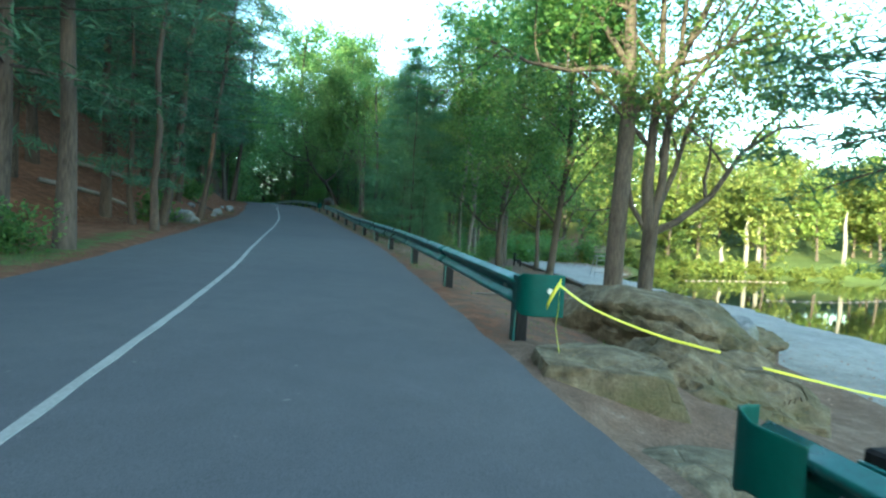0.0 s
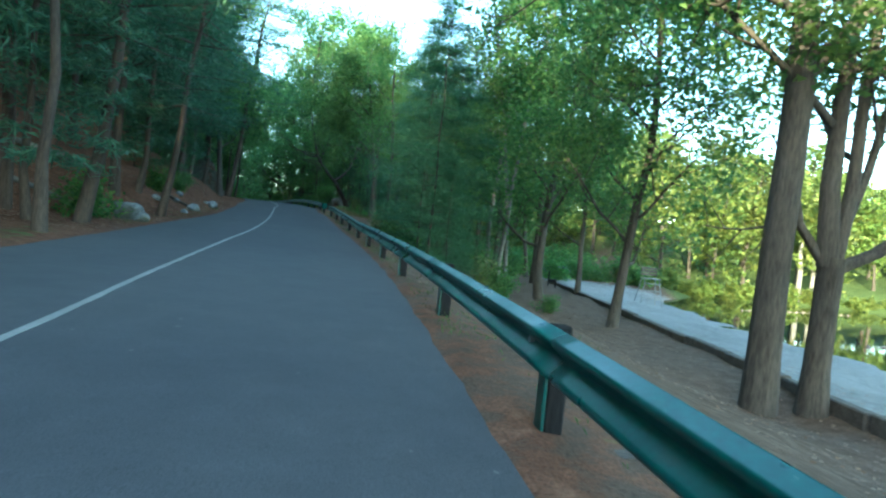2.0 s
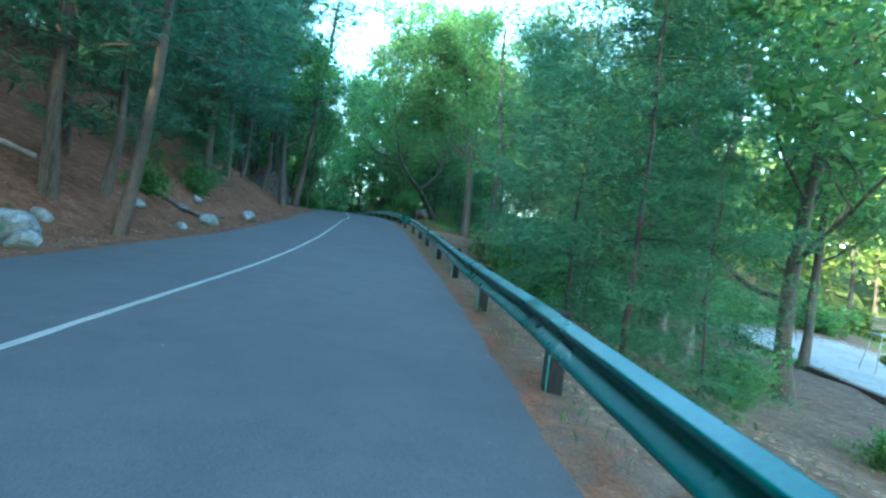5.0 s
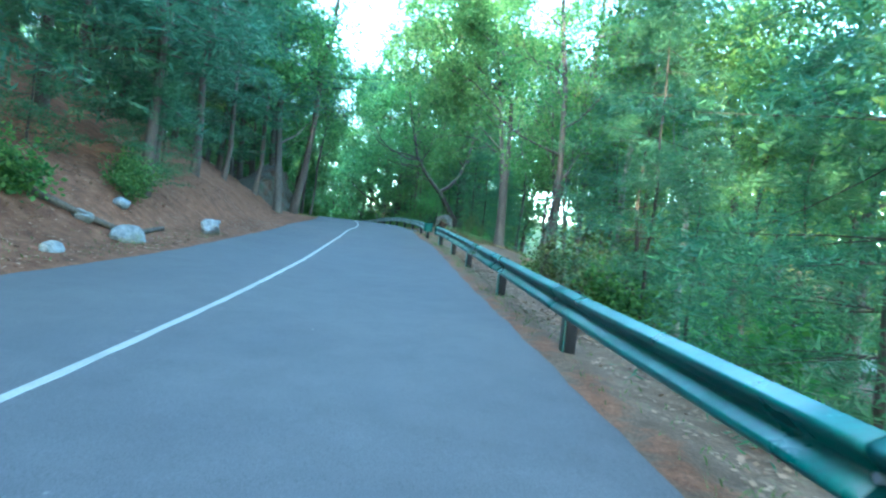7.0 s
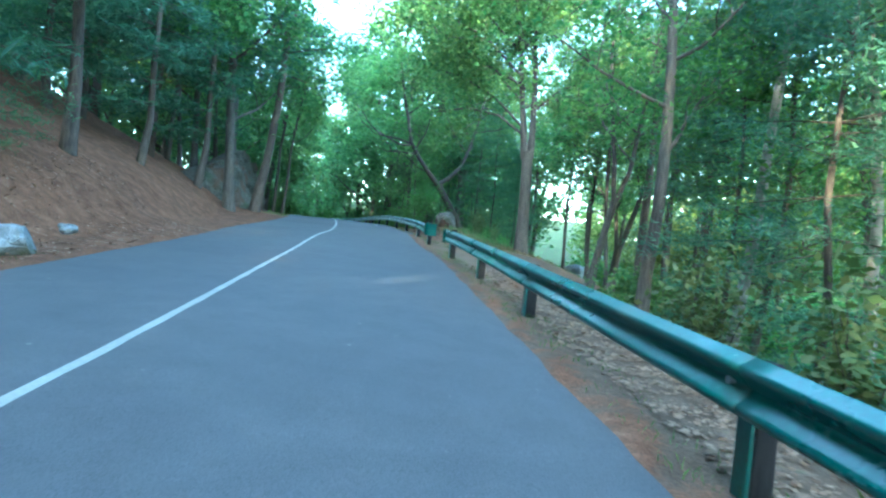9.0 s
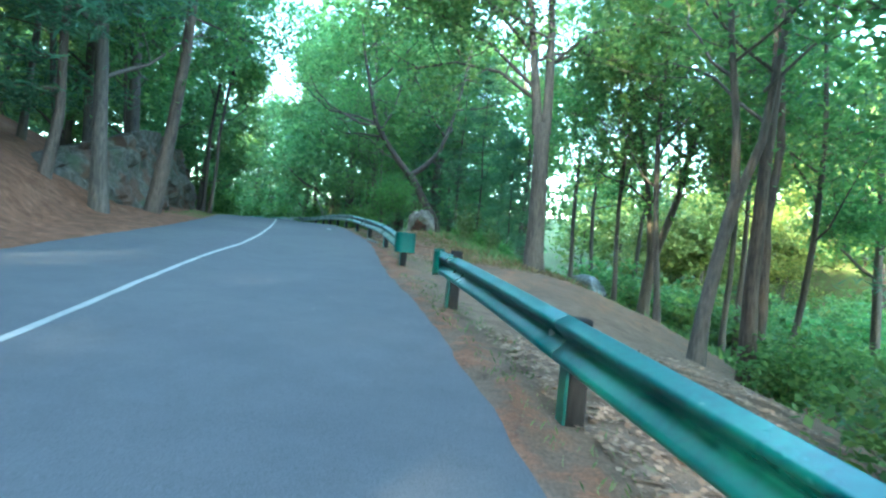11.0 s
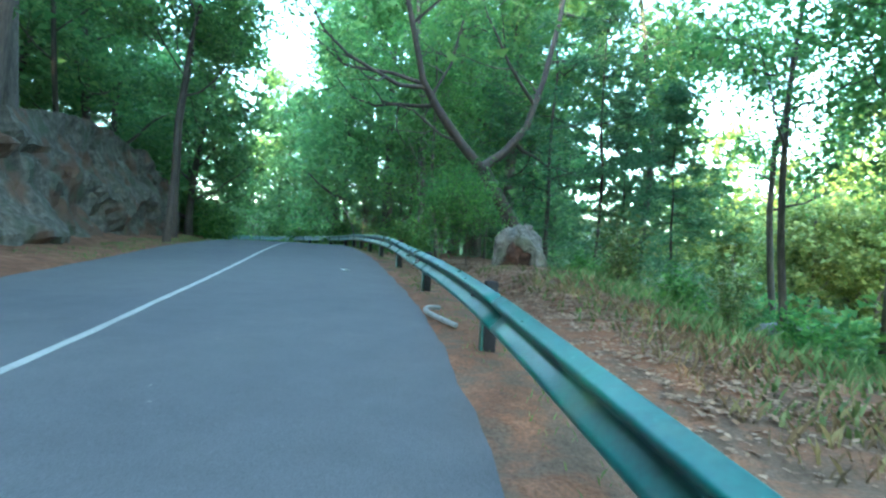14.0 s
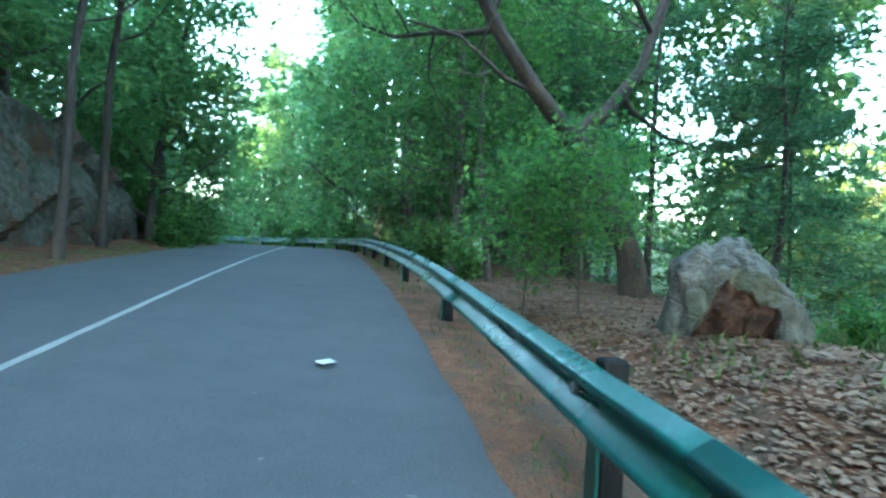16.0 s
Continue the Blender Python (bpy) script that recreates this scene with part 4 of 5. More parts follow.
def limb_oak():
    g = Grower(203, counts=(5, 6, 4))
    tube(g.verts, g.faces, [(1.45, 1.2, -0.6), (1.25, 1.0, 0.3), (0.65, 0.55, 1.3), (0.0, 0.0, 2.4)], [0.34, 0.25, 0.22, 0.22], 10)
    for limb, r in (([(0.0, 0.0, 2.35), (-0.65, -0.4, 3.1), (-1.3, -0.8, 4.0), (-1.75, -1.1, 4.8), (-2.0, -1.3, 6.0), (-2.4, -1.6, 7.8), (-2.7, -1.8, 9.6)], 0.19), ([(0.0, 0.0, 2.35), (0.65, 0.5, 2.95), (1.3, 1.0, 3.9), (1.75, 1.3, 5.5), (2.15, 1.6, 7.6), (2.4, 1.8, 9.6)], 0.17)):
        g.branch(limb, [r * (1 - 0.12 * k) for k in range(len(limb))], 1)
    for limb, r in (([(-1.7, -1.05, 4.7), (-2.6, -1.5, 4.9), (-3.9, -1.9, 5.0), (-4.8, -2.1, 5.7)], 0.08), ([(-0.6, -0.4, 3.05), (-1.2, -0.7, 3.25), (-2.0, -1.1, 3.9), (-2.9, -1.4, 4.1)], 0.06), ([(-1.5, -0.9, 4.4), (-1.0, -0.7, 5.4), (-0.7, -0.6, 6.8)], 0.06)):
        g.branch(limb, [r * (1 - 0.2 * k) for k in range(len(limb))], 2)
    g.tips = [p for p in g.tips if p[2] > 6.6 or p[0] < -3.2 or (p[2] > 4.6 and p[1] > 0.6)]
    return g.finish("oak_tree", 11, 0.10, M_LEAF, M_DARK_BARK, 0.5, "leaning oak forking into two great dark limbs", group="oaks below the road", thin=1.0)


def twin_trunk():
    g = Grower(204, counts=(6, 5, 4))
    tube(g.verts, g.faces, [(0, 0, -0.4), (0.02, 0, 0.4), (0.05, 0, 1.3), (0.08, 0, 2.6), (0.1, 0, 4.3)], [0.42, 0.30, 0.25, 0.235, 0.235], 12)
    for limb, r in (([(-0.02, 0, 4.0), (-0.1, 0, 5.2), (-0.22, 0.1, 6.4), (-0.4, 0.2, 8.6), (-0.7, 0.3, 11), (-1.0, 0.4, 13)], 0.16), ([(0.22, 0, 4.0), (0.27, 0, 5.4), (0.28, 0.1, 7.0), (0.2, 0.2, 9.2), (0.4, 0.3, 12)], 0.16)):
        g.branch(limb, [r * (1 - 0.14 * k) for k in range(len(limb))], 0, 0.30, 3.9)
    for limb, r in (([(-0.1, 0, 5.0), (-1.2, 0.2, 5.9), (-2.6, 0.5, 6.3), (-4.2, 0.9, 6.2)], 0.06), ([(0.2, 0, 6.0), (1.4, 0.1, 7.0), (2.8, 0.4, 7.4), (4.2, 0.8, 7.8)], 0.055),
                    ([(-0.2, 0.1, 6.4), (-1.6, 0.2, 8.0), (-3.4, 0.4, 9.4), (-5.4, 0.6, 10.4)], 0.07), ([(-0.2, 0.0, 5.4), (-1.5, 0.4, 6.8), (-3.0, 0.8, 7.8), (-4.8, 1.2, 8.4)], 0.06), ([(-0.35, 0.2, 7.6), (-1.8, -0.4, 9.0), (-3.4, -0.8, 9.8), (-5.0, -1.0, 10.6)], 0.06), ([(-0.4, 0.2, 8.6), (-2.0, 0.3, 10.4), (-3.8, 0.5, 12.2), (-5.2, 0.6, 13.4)], 0.06)):
        g.branch(limb, [r * (1 - 0.2 * k) for k in range(len(limb))], 1)
    return g.finish("oak_tree", 17, 0.10, M_LEAF, M_BARK, 0.5, "twin-stemmed oak rising from the dirt slope", group="oaks below the road", thin=1.0)


def pale_fork():
    g = Grower(205, counts=(5, 5, 4))
    tube(g.verts, g.faces, [(0, 0, -0.4), (0.1, 0.1, 0.7), (0.3, 0.2, 1.8), (0.5, 0.3, 2.7)], [0.17, 0.115, 0.10, 0.10], 9)
    for limb, r in (([(0.48, 0.3, 2.6), (0.4, 0.3, 3.8), (0.2, 0.3, 5.2), (0.0, 0.3, 7.0), (0.1, 0.3, 9.0)], 0.11), ([(0.5, 0.3, 2.6), (0.85, 0.4, 3.6), (1.05, 0.5, 5.2), (1.3, 0.6, 7.4), (1.5, 0.6, 9.6)], 0.12), ([(0.8, 0.4, 4.4), (1.5, 0.5, 5.2), (2.4, 0.6, 5.9), (3.4, 0.7, 6.6)], 0.05)):
        g.branch(limb, [0.66 * r * (1 - 0.15 * k) for k in range(len(limb))], 1)
    return g.finish("maple_tree", 12, 0.10, M_LEAF, M_BARK, 0.5, "pale forked maple on the dirt slope", group="maples by the road", thin=0.5)


def forked_maple():
    g = Grower(208, counts=(5, 5, 4))
    tube(g.verts, g.faces, [(0, 0, -0.4), (0.05, 0, 0.8), (0.12, 0, 1.7), (0.2, 0, 2.5)], [0.30, 0.22, 0.20, 0.20], 10)
    for limb, r in (([(0.12, 0, 2.35), (0.0, -0.05, 3.3), (-0.12, -0.1, 4.4), (-0.45, -0.1, 5.9), (-0.7, 0.1, 7.6), (-1.0, 0.2, 9.6)], 0.125), ([(0.22, 0, 2.35), (0.6, 0.1, 3.5), (0.95, 0.15, 4.7), (1.25, 0.2, 6.3), (1.15, 0.2, 7.4), (0.6, 0.1, 9.0), (0.3, 0.1, 10.8)], 0.165),
                    ([(1.2, 0.2, 6.2), (1.6, 0.2, 7.4), (2.2, 0.3, 8.6), (3.0, 0.3, 10.0)], 0.10), ([(0.95, 0.15, 4.7), (1.7, 0.2, 5.3), (2.6, 0.3, 5.7), (3.4, 0.3, 6.4)], 0.045), ([(-0.1, -0.1, 4.4), (-0.9, -0.2, 5.0), (-1.9, -0.3, 5.3), (-2.7, -0.4, 5.9)], 0.045)):
        g.branch(limb, [r * (1 - 0.13 * k) for k in range(len(limb))], 1)
    return g.finish("maple_tree", 9, 0.11, M_LEAF, M_BARK, 0.5, "forked maple with airy leaves below the dirt slope", group="maples by the road", thin=0.7)


def birch(seed, height, label):
    g = Grower(seed, counts=(8, 4, 4))
    g.shoot((0, 0, -0.4), (0.04, 0.0, 1), height, 0.12, 0, 0.45, 2.2)
    return g.finish("birch_tree", 6, 0.10, M_LEAF, M_BIRCH, 0.4, label, group="birches", thin=0.9)


for made, x, y, dz, sc in ((gap_oak(), 4.95, 16.1, 0, 1), (spread_oak(), 5.88, 16.1, 0, 1), (limb_oak(), -14.27, 65.1, None, 1), (twin_trunk(), -8.05, 53.6, 0, 1), (pale_fork(), -5.7, 46.2, 0, 1), (forked_maple(), -3.65, 58.9, 0, 1)):
    made.matrix_basis = Matrix.Translation((x, y, 4.2 if dz is None else ground_z(x, y) + dz)) @ Matrix.Scale(sc, 4) @ Matrix.Rotation(radians(-3.0 if x == -8.05 else 0.0), 4, "Y")
BIRCHES = [birch(206, 15, "slim pale-barked tree above the terrace"), birch(207, 13, "slim pale birch beside the road")]
for x, y, k, a in ((1.35, 32.6, 0, 0), (1.0, 33.5, 0, 2.0), (2.0, 34.4, 0, 4.1), (-3.3, 41.8, 1, 0.5), (-1.0, 41.0, 1, 3)):
    plant(BIRCHES[k], x, y, a)

# trees on the terrace and below the rail
for x, y, k, a, sc in ((6.2, 36.8, 1, 2.6, 0.9), (4.7, 43.0, 0, 3.3, 1.0), (0.8, 40.8, 4, 4.4, 0.8),
                       (2.2, 47.5, 2, 2.1, 0.9), (5.0, 49.5, 1, 1.4, 1.0), (0.6, 58.5, 4, 2.2, 1.0), (-8.4, 72.0, 3, 2.0, 1.0), (-4.2, 69.5, 3, 5.0, 0.9), (-2.6, 65.4, 3, 3.4, 0.8), (3.5, 57.0, 1, 5.9, 1.0)):
    plant(OAKS[k], x, y, a, sc)
for x, y, k, a, sc in ((-5.2, 40.4, 0, 0.3, 0.9), (-2.6, 42.6, 1, 4.0, 1.0), (-16.0, 67.5, 1, 0.5, 0.9), (-17.8, 72.6, 1, 1.1, 0.9), (-17.4, 70.0, 0, 2.2, 1.0)):
    plant(MAPLES[k], x, y, a, sc)
for x, y, k, a, sc in ((-1.5, 24.3, 0, 0.2, 0.9), (-0.9, 22.9, 1, 1.2, 0.5), (-2.14, 28.1, 0, 2.6, 0.95), (-3.3, 33.4, 0, 1.0, 0.8), (-1.0, 27.2, 1, 3.6, 1.1), (-1.4, 31.8, 1, 5.0, 0.8), (0.4, 34.4, 1, 2.2, 1.1),
                       (-10.6, 65.2, 2, 0.1, 1.0), (-12.2, 69.4, 4, 2.0, 1.0), (-9.0, 62.6, 3, 3.2, 0.8), (-14.8, 71.6, 2, 1.1, 1.1), (-19.0, 74.6, 4, 4.1, 1.0), (-21.0, 79.6, 2, 2.9, 1.1), (-15.7, 35.6, 3, 0.5, 0.55), (-17.5, 38.4, 3, 2.5, 0.6), (-16.6, 33.0, 3, 4.5, 0.6), (-25.0, 33.0, 4, 0.2, 0.9), (-27.0, 38.4, 4, 1.2, 0.9), (-29.5, 41.6, 4, 2.2, 0.9), (-24.0, 29.0, 4, 3.2, 0.9), (-25.6, 43.4, 4, 4.2, 0.8), (-9.6, 67.6, 3, 1.6, 1.0)):
    plant(YOUNG[k], x, y, a, sc)
for x, y, a, sc in ((-4.0, 48.5, 1.0, 1.0), (-2.8, 51.0, 2.7, 0.9), (1.6, 63.6, 0.6, 1.0), (0.4, 59.8, 4.1, 0.85)):
    plant(SLIM_PINE, x, y, a, sc)

# pines of the uphill wood, nearest ones where they stand
for x, y, k, a, sc in ((-7.35, 10.8, 2, 0.4, 1.0), (-8.3, 10.3, 0, 2.0, 0.95), (-12.4, 20.3, 2, 1.2, 1.0), (-10.5, 18.8, 3, 3.0, 0.9), (-11.9, 27.1, 4, 0.1, 0.82), (-13.7, 27.0, 0, 5.1, 1.0), (-13.8, 28.7, 3, 0.3, 1.1), (-16.0, 29.5, 2, 2.4, 1.0),
                       (-15.65, 35.6, 1, 3.9, 1.0), (-16.4, 36.5, 3, 0.9, 1.2), (-18.4, 41.2, 1, 5.5, 1.0), (-20.2, 45.8, 3, 0.6, 1.1), (-21.05, 54.7, 4, 0.05, 1.3), (-22.6, 44.6, 3, 3.3, 1.1),
                       (-19.5, 32.6, 0, 4.6, 1.0), (-20.6, 36.8, 2, 1.6, 1.0), (-23.0, 40.4, 1, 2.6, 1.0), (-24.8, 45.4, 2, 0.6, 1.0), (-9.4, 5.2, 0, 1.0, 1.0), (-7.9, 2.4, 1, 3.0, 1.0), (-11.5, 13.8, 1, 0.2, 1.0)):
    plant(PINES[k], x, y, a, sc)
plant(SLIM_PINE, -8.9, 17.1, 0.4, 0.8, "crooked grey-barked tree at the verge")
plant(PINES[4], -10.35, 20.4, 0.1, 0.95, "leaning pine with a broad grey trunk at the verge")
for x, y, k, a, sc, lab in ((-23.9, 63.2, 4, 0.2, 0.85, "slim leaning oak at the foot of the rock face"), (-26.4, 66.8, 4, 6.0, 1.0, "slim leaning oak at the foot of the rock face")):
    plant(OAKS[k], x, y, a, sc, lab)

for x, y, k, a, sc in ((-23.4, 50.2, 0, 0.4, 0.9), (-21.4, 50.6, 3, 0.4, 1.3), (-24.4, 47.6, 1, 5.4, 1.0)):
    plant(PINES[k], x, y, a, sc)
plant(OAKS[0], -28.6, 60.6, 3.4, 0.9)
for x, y, a, sc in ((-21.5, 79.0, 0.4, 1.35), (-17.5, 78.4, 1.4, 1.3), (-24.6, 84.0, 2.4, 1.3), (-13.6, 80.0, 3.4, 1.3)):
    plant(BACK[2], x, y, a, sc)
plant(OAKS[0], -24.9, 58.8, 2.0, 1.15)
plant(OAKS[1], -20.3, 51.4, 0.9, 1.3)
for x, y, a, sc in ((-2.7, 39.4, 0.4, 1.0), (-3.2, 42.4, 4.4, 0.9), (-1.7, 36.9, 2.0, 0.6)):
    plant(HEMLOCK, x, y, a, sc)
plant(SAPLING, -14.75, 61.9, 0.4, 0.62)
plant(SAPLING, -14.0, 61.6, 2.4, 0.66)
for x, y, a, sc in ((-5.0, 57.4, 0.3, 0.95), (-4.4, 53.6, 1.4, 0.95), (-1.2, 53.0, 4.0, 1.0), (-1.6, 56.4, 3.1, 1.05), (-3.0, 44.6, 0.5, 0.9), (-25.2, 53.6, 0.4, 1.2), (-26.8, 56.8, 2.0, 1.2), (-30.2, 65.4, 3.0, 1.2), (-5.95, 63.6, 0.3, 1.1)):
    plant(AIRY, x, y, a, sc)
plant(OAKS[0], -14.0, 72.5, 0.8, 0.95)
plant(OAKS[2], -15.6, 74.2, 2.8, 0.9)
plant(TERRACE[0], 4.6, 24.2, 0.4, 1.0)
plant(TERRACE[0], 3.2, 30.5, 2.1, 1.15)
for x, y, k, a, sc in ((-36.0, 97.0, 0, 0.3, 0.9), (-32.6, 93.4, 2, 1.3, 1.0), (-39.6, 99.4, 2, 2.3, 0.8), (-29.4, 89.6, 2, 3.3, 1.0), (-45.0, 102.0, 0, 4.3, 0.9), (-26.6, 85.4, 2, 5.0, 0.95), (-33.4, 77.6, 1, 0.7, 0.85), (-14.2, 75.4, 2, 0.6, 1.25), (-37.4, 81.6, 0, 1.7, 0.9), (-42.6, 86.0, 1, 2.7, 0.9),
                       (-30.6, 73.4, 1, 3.7, 0.9), (-23.6, 81.0, 2, 4.7, 0.9), (-20.4, 76.0, 2, 5.7, 0.8), (-49.0, 90.6, 0, 0.9, 0.9)):
    plant(BACK[k], x, y, a, sc)

# the dense wood further off, with unseen trees behind the start that shade the road
rng = np.random.default_rng(5)
placed = [tuple(o.matrix_basis.translation)[:2] for o in scene.objects if o.parent is None and o.get("category") == "tree"]


def wood(count, xr, yr, protos, gap, keep):
    made = 0
    for _ in range(count * 30):
        x, y = rng.uniform(*xr), rng.uniform(*yr)
        i, d = road_place([x], [y])
        left, right = -d[0] - LINE[i[0], 3], d[0] - LINE[i[0], 4]
        if not keep(x, y, left, right) or any((x - a) ** 2 + (y - b) ** 2 < gap * gap for a, b in placed):
            continue
        placed.append((x, y))
        plant(protos[int(rng.integers(len(protos)))], x, y, rng.uniform(0, 6.28), rng.uniform(0.85, 1.12))
        made += 1
        if made == count:
            return


# uphill wood, carried on out of view below y = 0 to block the sun
wood(48, (-50, -6), (-18, 62), BACKPINE, 2.6, lambda x, y, l, r: l > 5.5)
wood(8, (-50, -23), (77, 102), YOUNG[2:4], 2.2, lambda x, y, l, r: l > 2.4 or r > 2.6)
wood(8, (-48, -24), (26, 50), BACK[1:2], 2.2, lambda x, y, l, r: l > 6.5)
wood(14, (-42, -24), (32, 64), YOUNG[2:3] + BACK[1:2], 2.4, lambda x, y, l, r: l > 11)
wood(9, (-46, -22), (56, 84), BACK, 4.4, lambda x, y, l, r: l > 4.0)
wood(24, (-60, -8), (74, 112), BACK + BACKPINE[:1], 3.2, lambda x, y, l, r: r > 2.6 or l > 5)
wood(13, (-80, -32), (70, 104), BACK + BACKPINE[:1], 3.4, lambda x, y, l, r: l > 3.5 or r > 3)
wood(4, (-18, -11), (76, 100), BACK, 3.6, lambda x, y, l, r: r > 9)
# never in view: added only to hold back low sun from behind
wood(8, (-62, -24), (-44, -16), BACKPINE + BACK, 3.6, lambda x, y, l, r: l > 4)
wood(34, (14, 84), (60, 104), FAR, 3.6, lambda x, y, l, r: 58 + 0.36 * (x - 14) < y < 82 + 0.36 * (x - 14))
wood(18, (46, 96), (76, 118), FAR, 4.4, lambda x, y, l, r: y > 60 + 0.36 * (x - 14))
wood(18, (-4, 36), (94, 120), FAR, 4.0, lambda x, y, l, r: r > 20)
wood(14, (62, 110), (20, 84), FAR, 5.0, lambda x, y, l, r: x > 66 + 0.2 * (y - 20))
wood(14, (2, 24), (83, 95), EDGE, 2.6, lambda x, y, l, r: r > 20)
plant(PINES[1], 8.9, 9.6, 1.9, 1.2, "pine with drooping boughs over the beach")

# ---- undergrowth ----


def shrub(name, seed, r, height, mat, label, group, size=0.065, per=10, corners=4):
    rng_ = np.random.default_rng(seed)
    verts, faces, tips = [], [], []
    for k in range(9):
        a = rng_.uniform(0, 6.283)
        d = Vector((math.cos(a) * 0.6, math.sin(a) * 0.6, 1)) * 1.0
        pts = [Vector((0, 0, -0.1))]
        for j in range(5):
            d = (d.normalized() + Vector(rng_.normal(size=3)) * 0.22).normalized()
            pts.append(pts[-1] + Vector((d.x * r, d.y * r, d.z * height)) * 0.24)
            tips.append(tuple(pts[-1]))
            for m in range(3):
                tips.append(tuple(pts[-1] + Vector(rng_.normal(size=3)) * 0.22 * r))
        tube(verts, faces, pts, [0.014, 0.012, 0.009, 0.007, 0.005, 0.003], 4)
    root = new(name)
    st = array_object("stem", verts, faces, M_BARK, True)
    st.parent = root
    leaf_mesh("foliage", rng_, np.array(tips), 0.13, per, size, mat, root, corners=corners)
    return tagged(root, label, "shrub", group)


SHRUBS = [shrub("shrub", 301, 0.9, 1.1, M_LEAF, "leafy green shrub at the woodland edge", "shrubs"), shrub("shrub", 302, 0.7, 0.8, M_DARK_LEAF, "low dark green shrub at the woodland edge", "shrubs"),
          shrub("shrub", 303, 0.8, 1.5, M_GRASS, "tall pale-leaved shrub behind the rail", "shrubs", 0.06, 7)]
for x, y, k, a, sc in ((-11.6, 22.6, 1, 0.2, 1.2), (-4.1, 35.4, 2, 0.5, 1.0), (-4.8, 37.2, 2, 2.1, 0.9), (-3.8, 33.2, 1, 1.0, 1.0), (-5.4, 41.6, 0, 3.0, 0.9), (-2.6, 29.6, 1, 4.0, 1.0), (0.9, 27.4, 0, 1.0, 0.9), (1.3, 28.4, 0, 2.7, 0.7), (0.1, 19.2, 2, 0.7, 0.5), (2.9, 26.2, 0, 1.7, 0.5),
                       (-10.6, 58.6, 2, 0.3, 0.8), (-9.9, 57.3, 1, 2.3, 0.6), (-9.5, 56.0, 2, 4.3, 0.5), (-10.5, 59.8, 0, 5.3, 0.6), (-8.9, 55.0, 1, 0.6, 0.5), (-11.2, 60.9, 1, 2.0, 0.5), (-16.6, 67.6, 1, 0.4, 1.0), (-18.0, 70.0, 0, 2.0, 1.2), (-19.4, 73.0, 1, 0.0, 1.3),
                       (-27.0, 70.4, 1, 4.6, 1.2), (-28.6, 73.6, 0, 0.6, 1.2), (-15.6, 35.0, 1, 0.9, 0.8), (-15.0, 34.2, 0, 3.9, 0.7), (-14.2, 30.6, 1, 2.9, 0.8), (-7.4, 9.6, 0, 1.0, 0.7), (-9.6, 10.4, 1, 2.0, 0.9),
                       (3.4, 46.6, 0, 1.0, 1.4), (7.6, 52.6, 1, 2.0, 1.6), (5.4, 53.6, 0, 3.0, 1.6), (1.4, 50.6, 1, 0.1, 1.5), (10.6, 56.0, 0, 0.9, 1.7), (-0.6, 52.0, 0, 2.2, 1.4), (-2.6, 50.0, 1, 4.2, 1.2), (-3.4, 48.2, 0, 0.3, 1.0), (-2.0, 47.0, 2, 1.3, 1.0)):
    plant(SHRUBS[k], x, y, a, sc)
for k in range(24):
    along_ = 97 + 2.3 * k
    for side_, away in ((1, 5.6), (-1, 5.2)):
        q_ = [float(np.interp(along_ + 0.9 * side_, CHAIN, v)) for v in (LINE[:, 0], LINE[:, 1], RIGHT[:, 0], RIGHT[:, 1])]
        d_ = side_ * (away + 1.2 * math.sin(k * 2.3))
        plant(SHRUBS[k % 2], q_[0] + q_[2] * d_, q_[1] + q_[3] * d_, k * 1.1, 1.9 + 0.5 * math.sin(k * 1.7), "tall green shrub where the road bends away")
LOW_SHRUB = shrub("shrub", 312, 1.9, 1.5, M_LEAF, "broad green shrub on the low ground by the pond", "shrubs", 0.13, 9, 3)
rng_low = np.random.default_rng(77)
for k in range(46):
    x, y = rng_low.uniform(-5, 16), rng_low.uniform(56, 82)
    if road_place([x], [y])[1][0] > 15:
        plant(LOW_SHRUB, x, y, rng_low.uniform(0, 6.2), rng_low.uniform(0.6, 1.25))
FAR_SHRUBS = [shrub("shore_shrub", 311, 2.2, 1.7, M_LIT_LEAF, "green shrub along the far waterline", "far shore shrubs", 0.3, 8, 3)]
for k in range(38):
    x = -4 + 2.4 * k + rng.uniform(-0.8, 0.8)
    plant(FAR_SHRUBS[0], x, (57.6 + 0.36 * (x - 14) if x > 13 else 68.0) + rng.uniform(-0.8, 1.5), rng.uniform(0, 6.2), rng.uniform(0.35, 0.8))


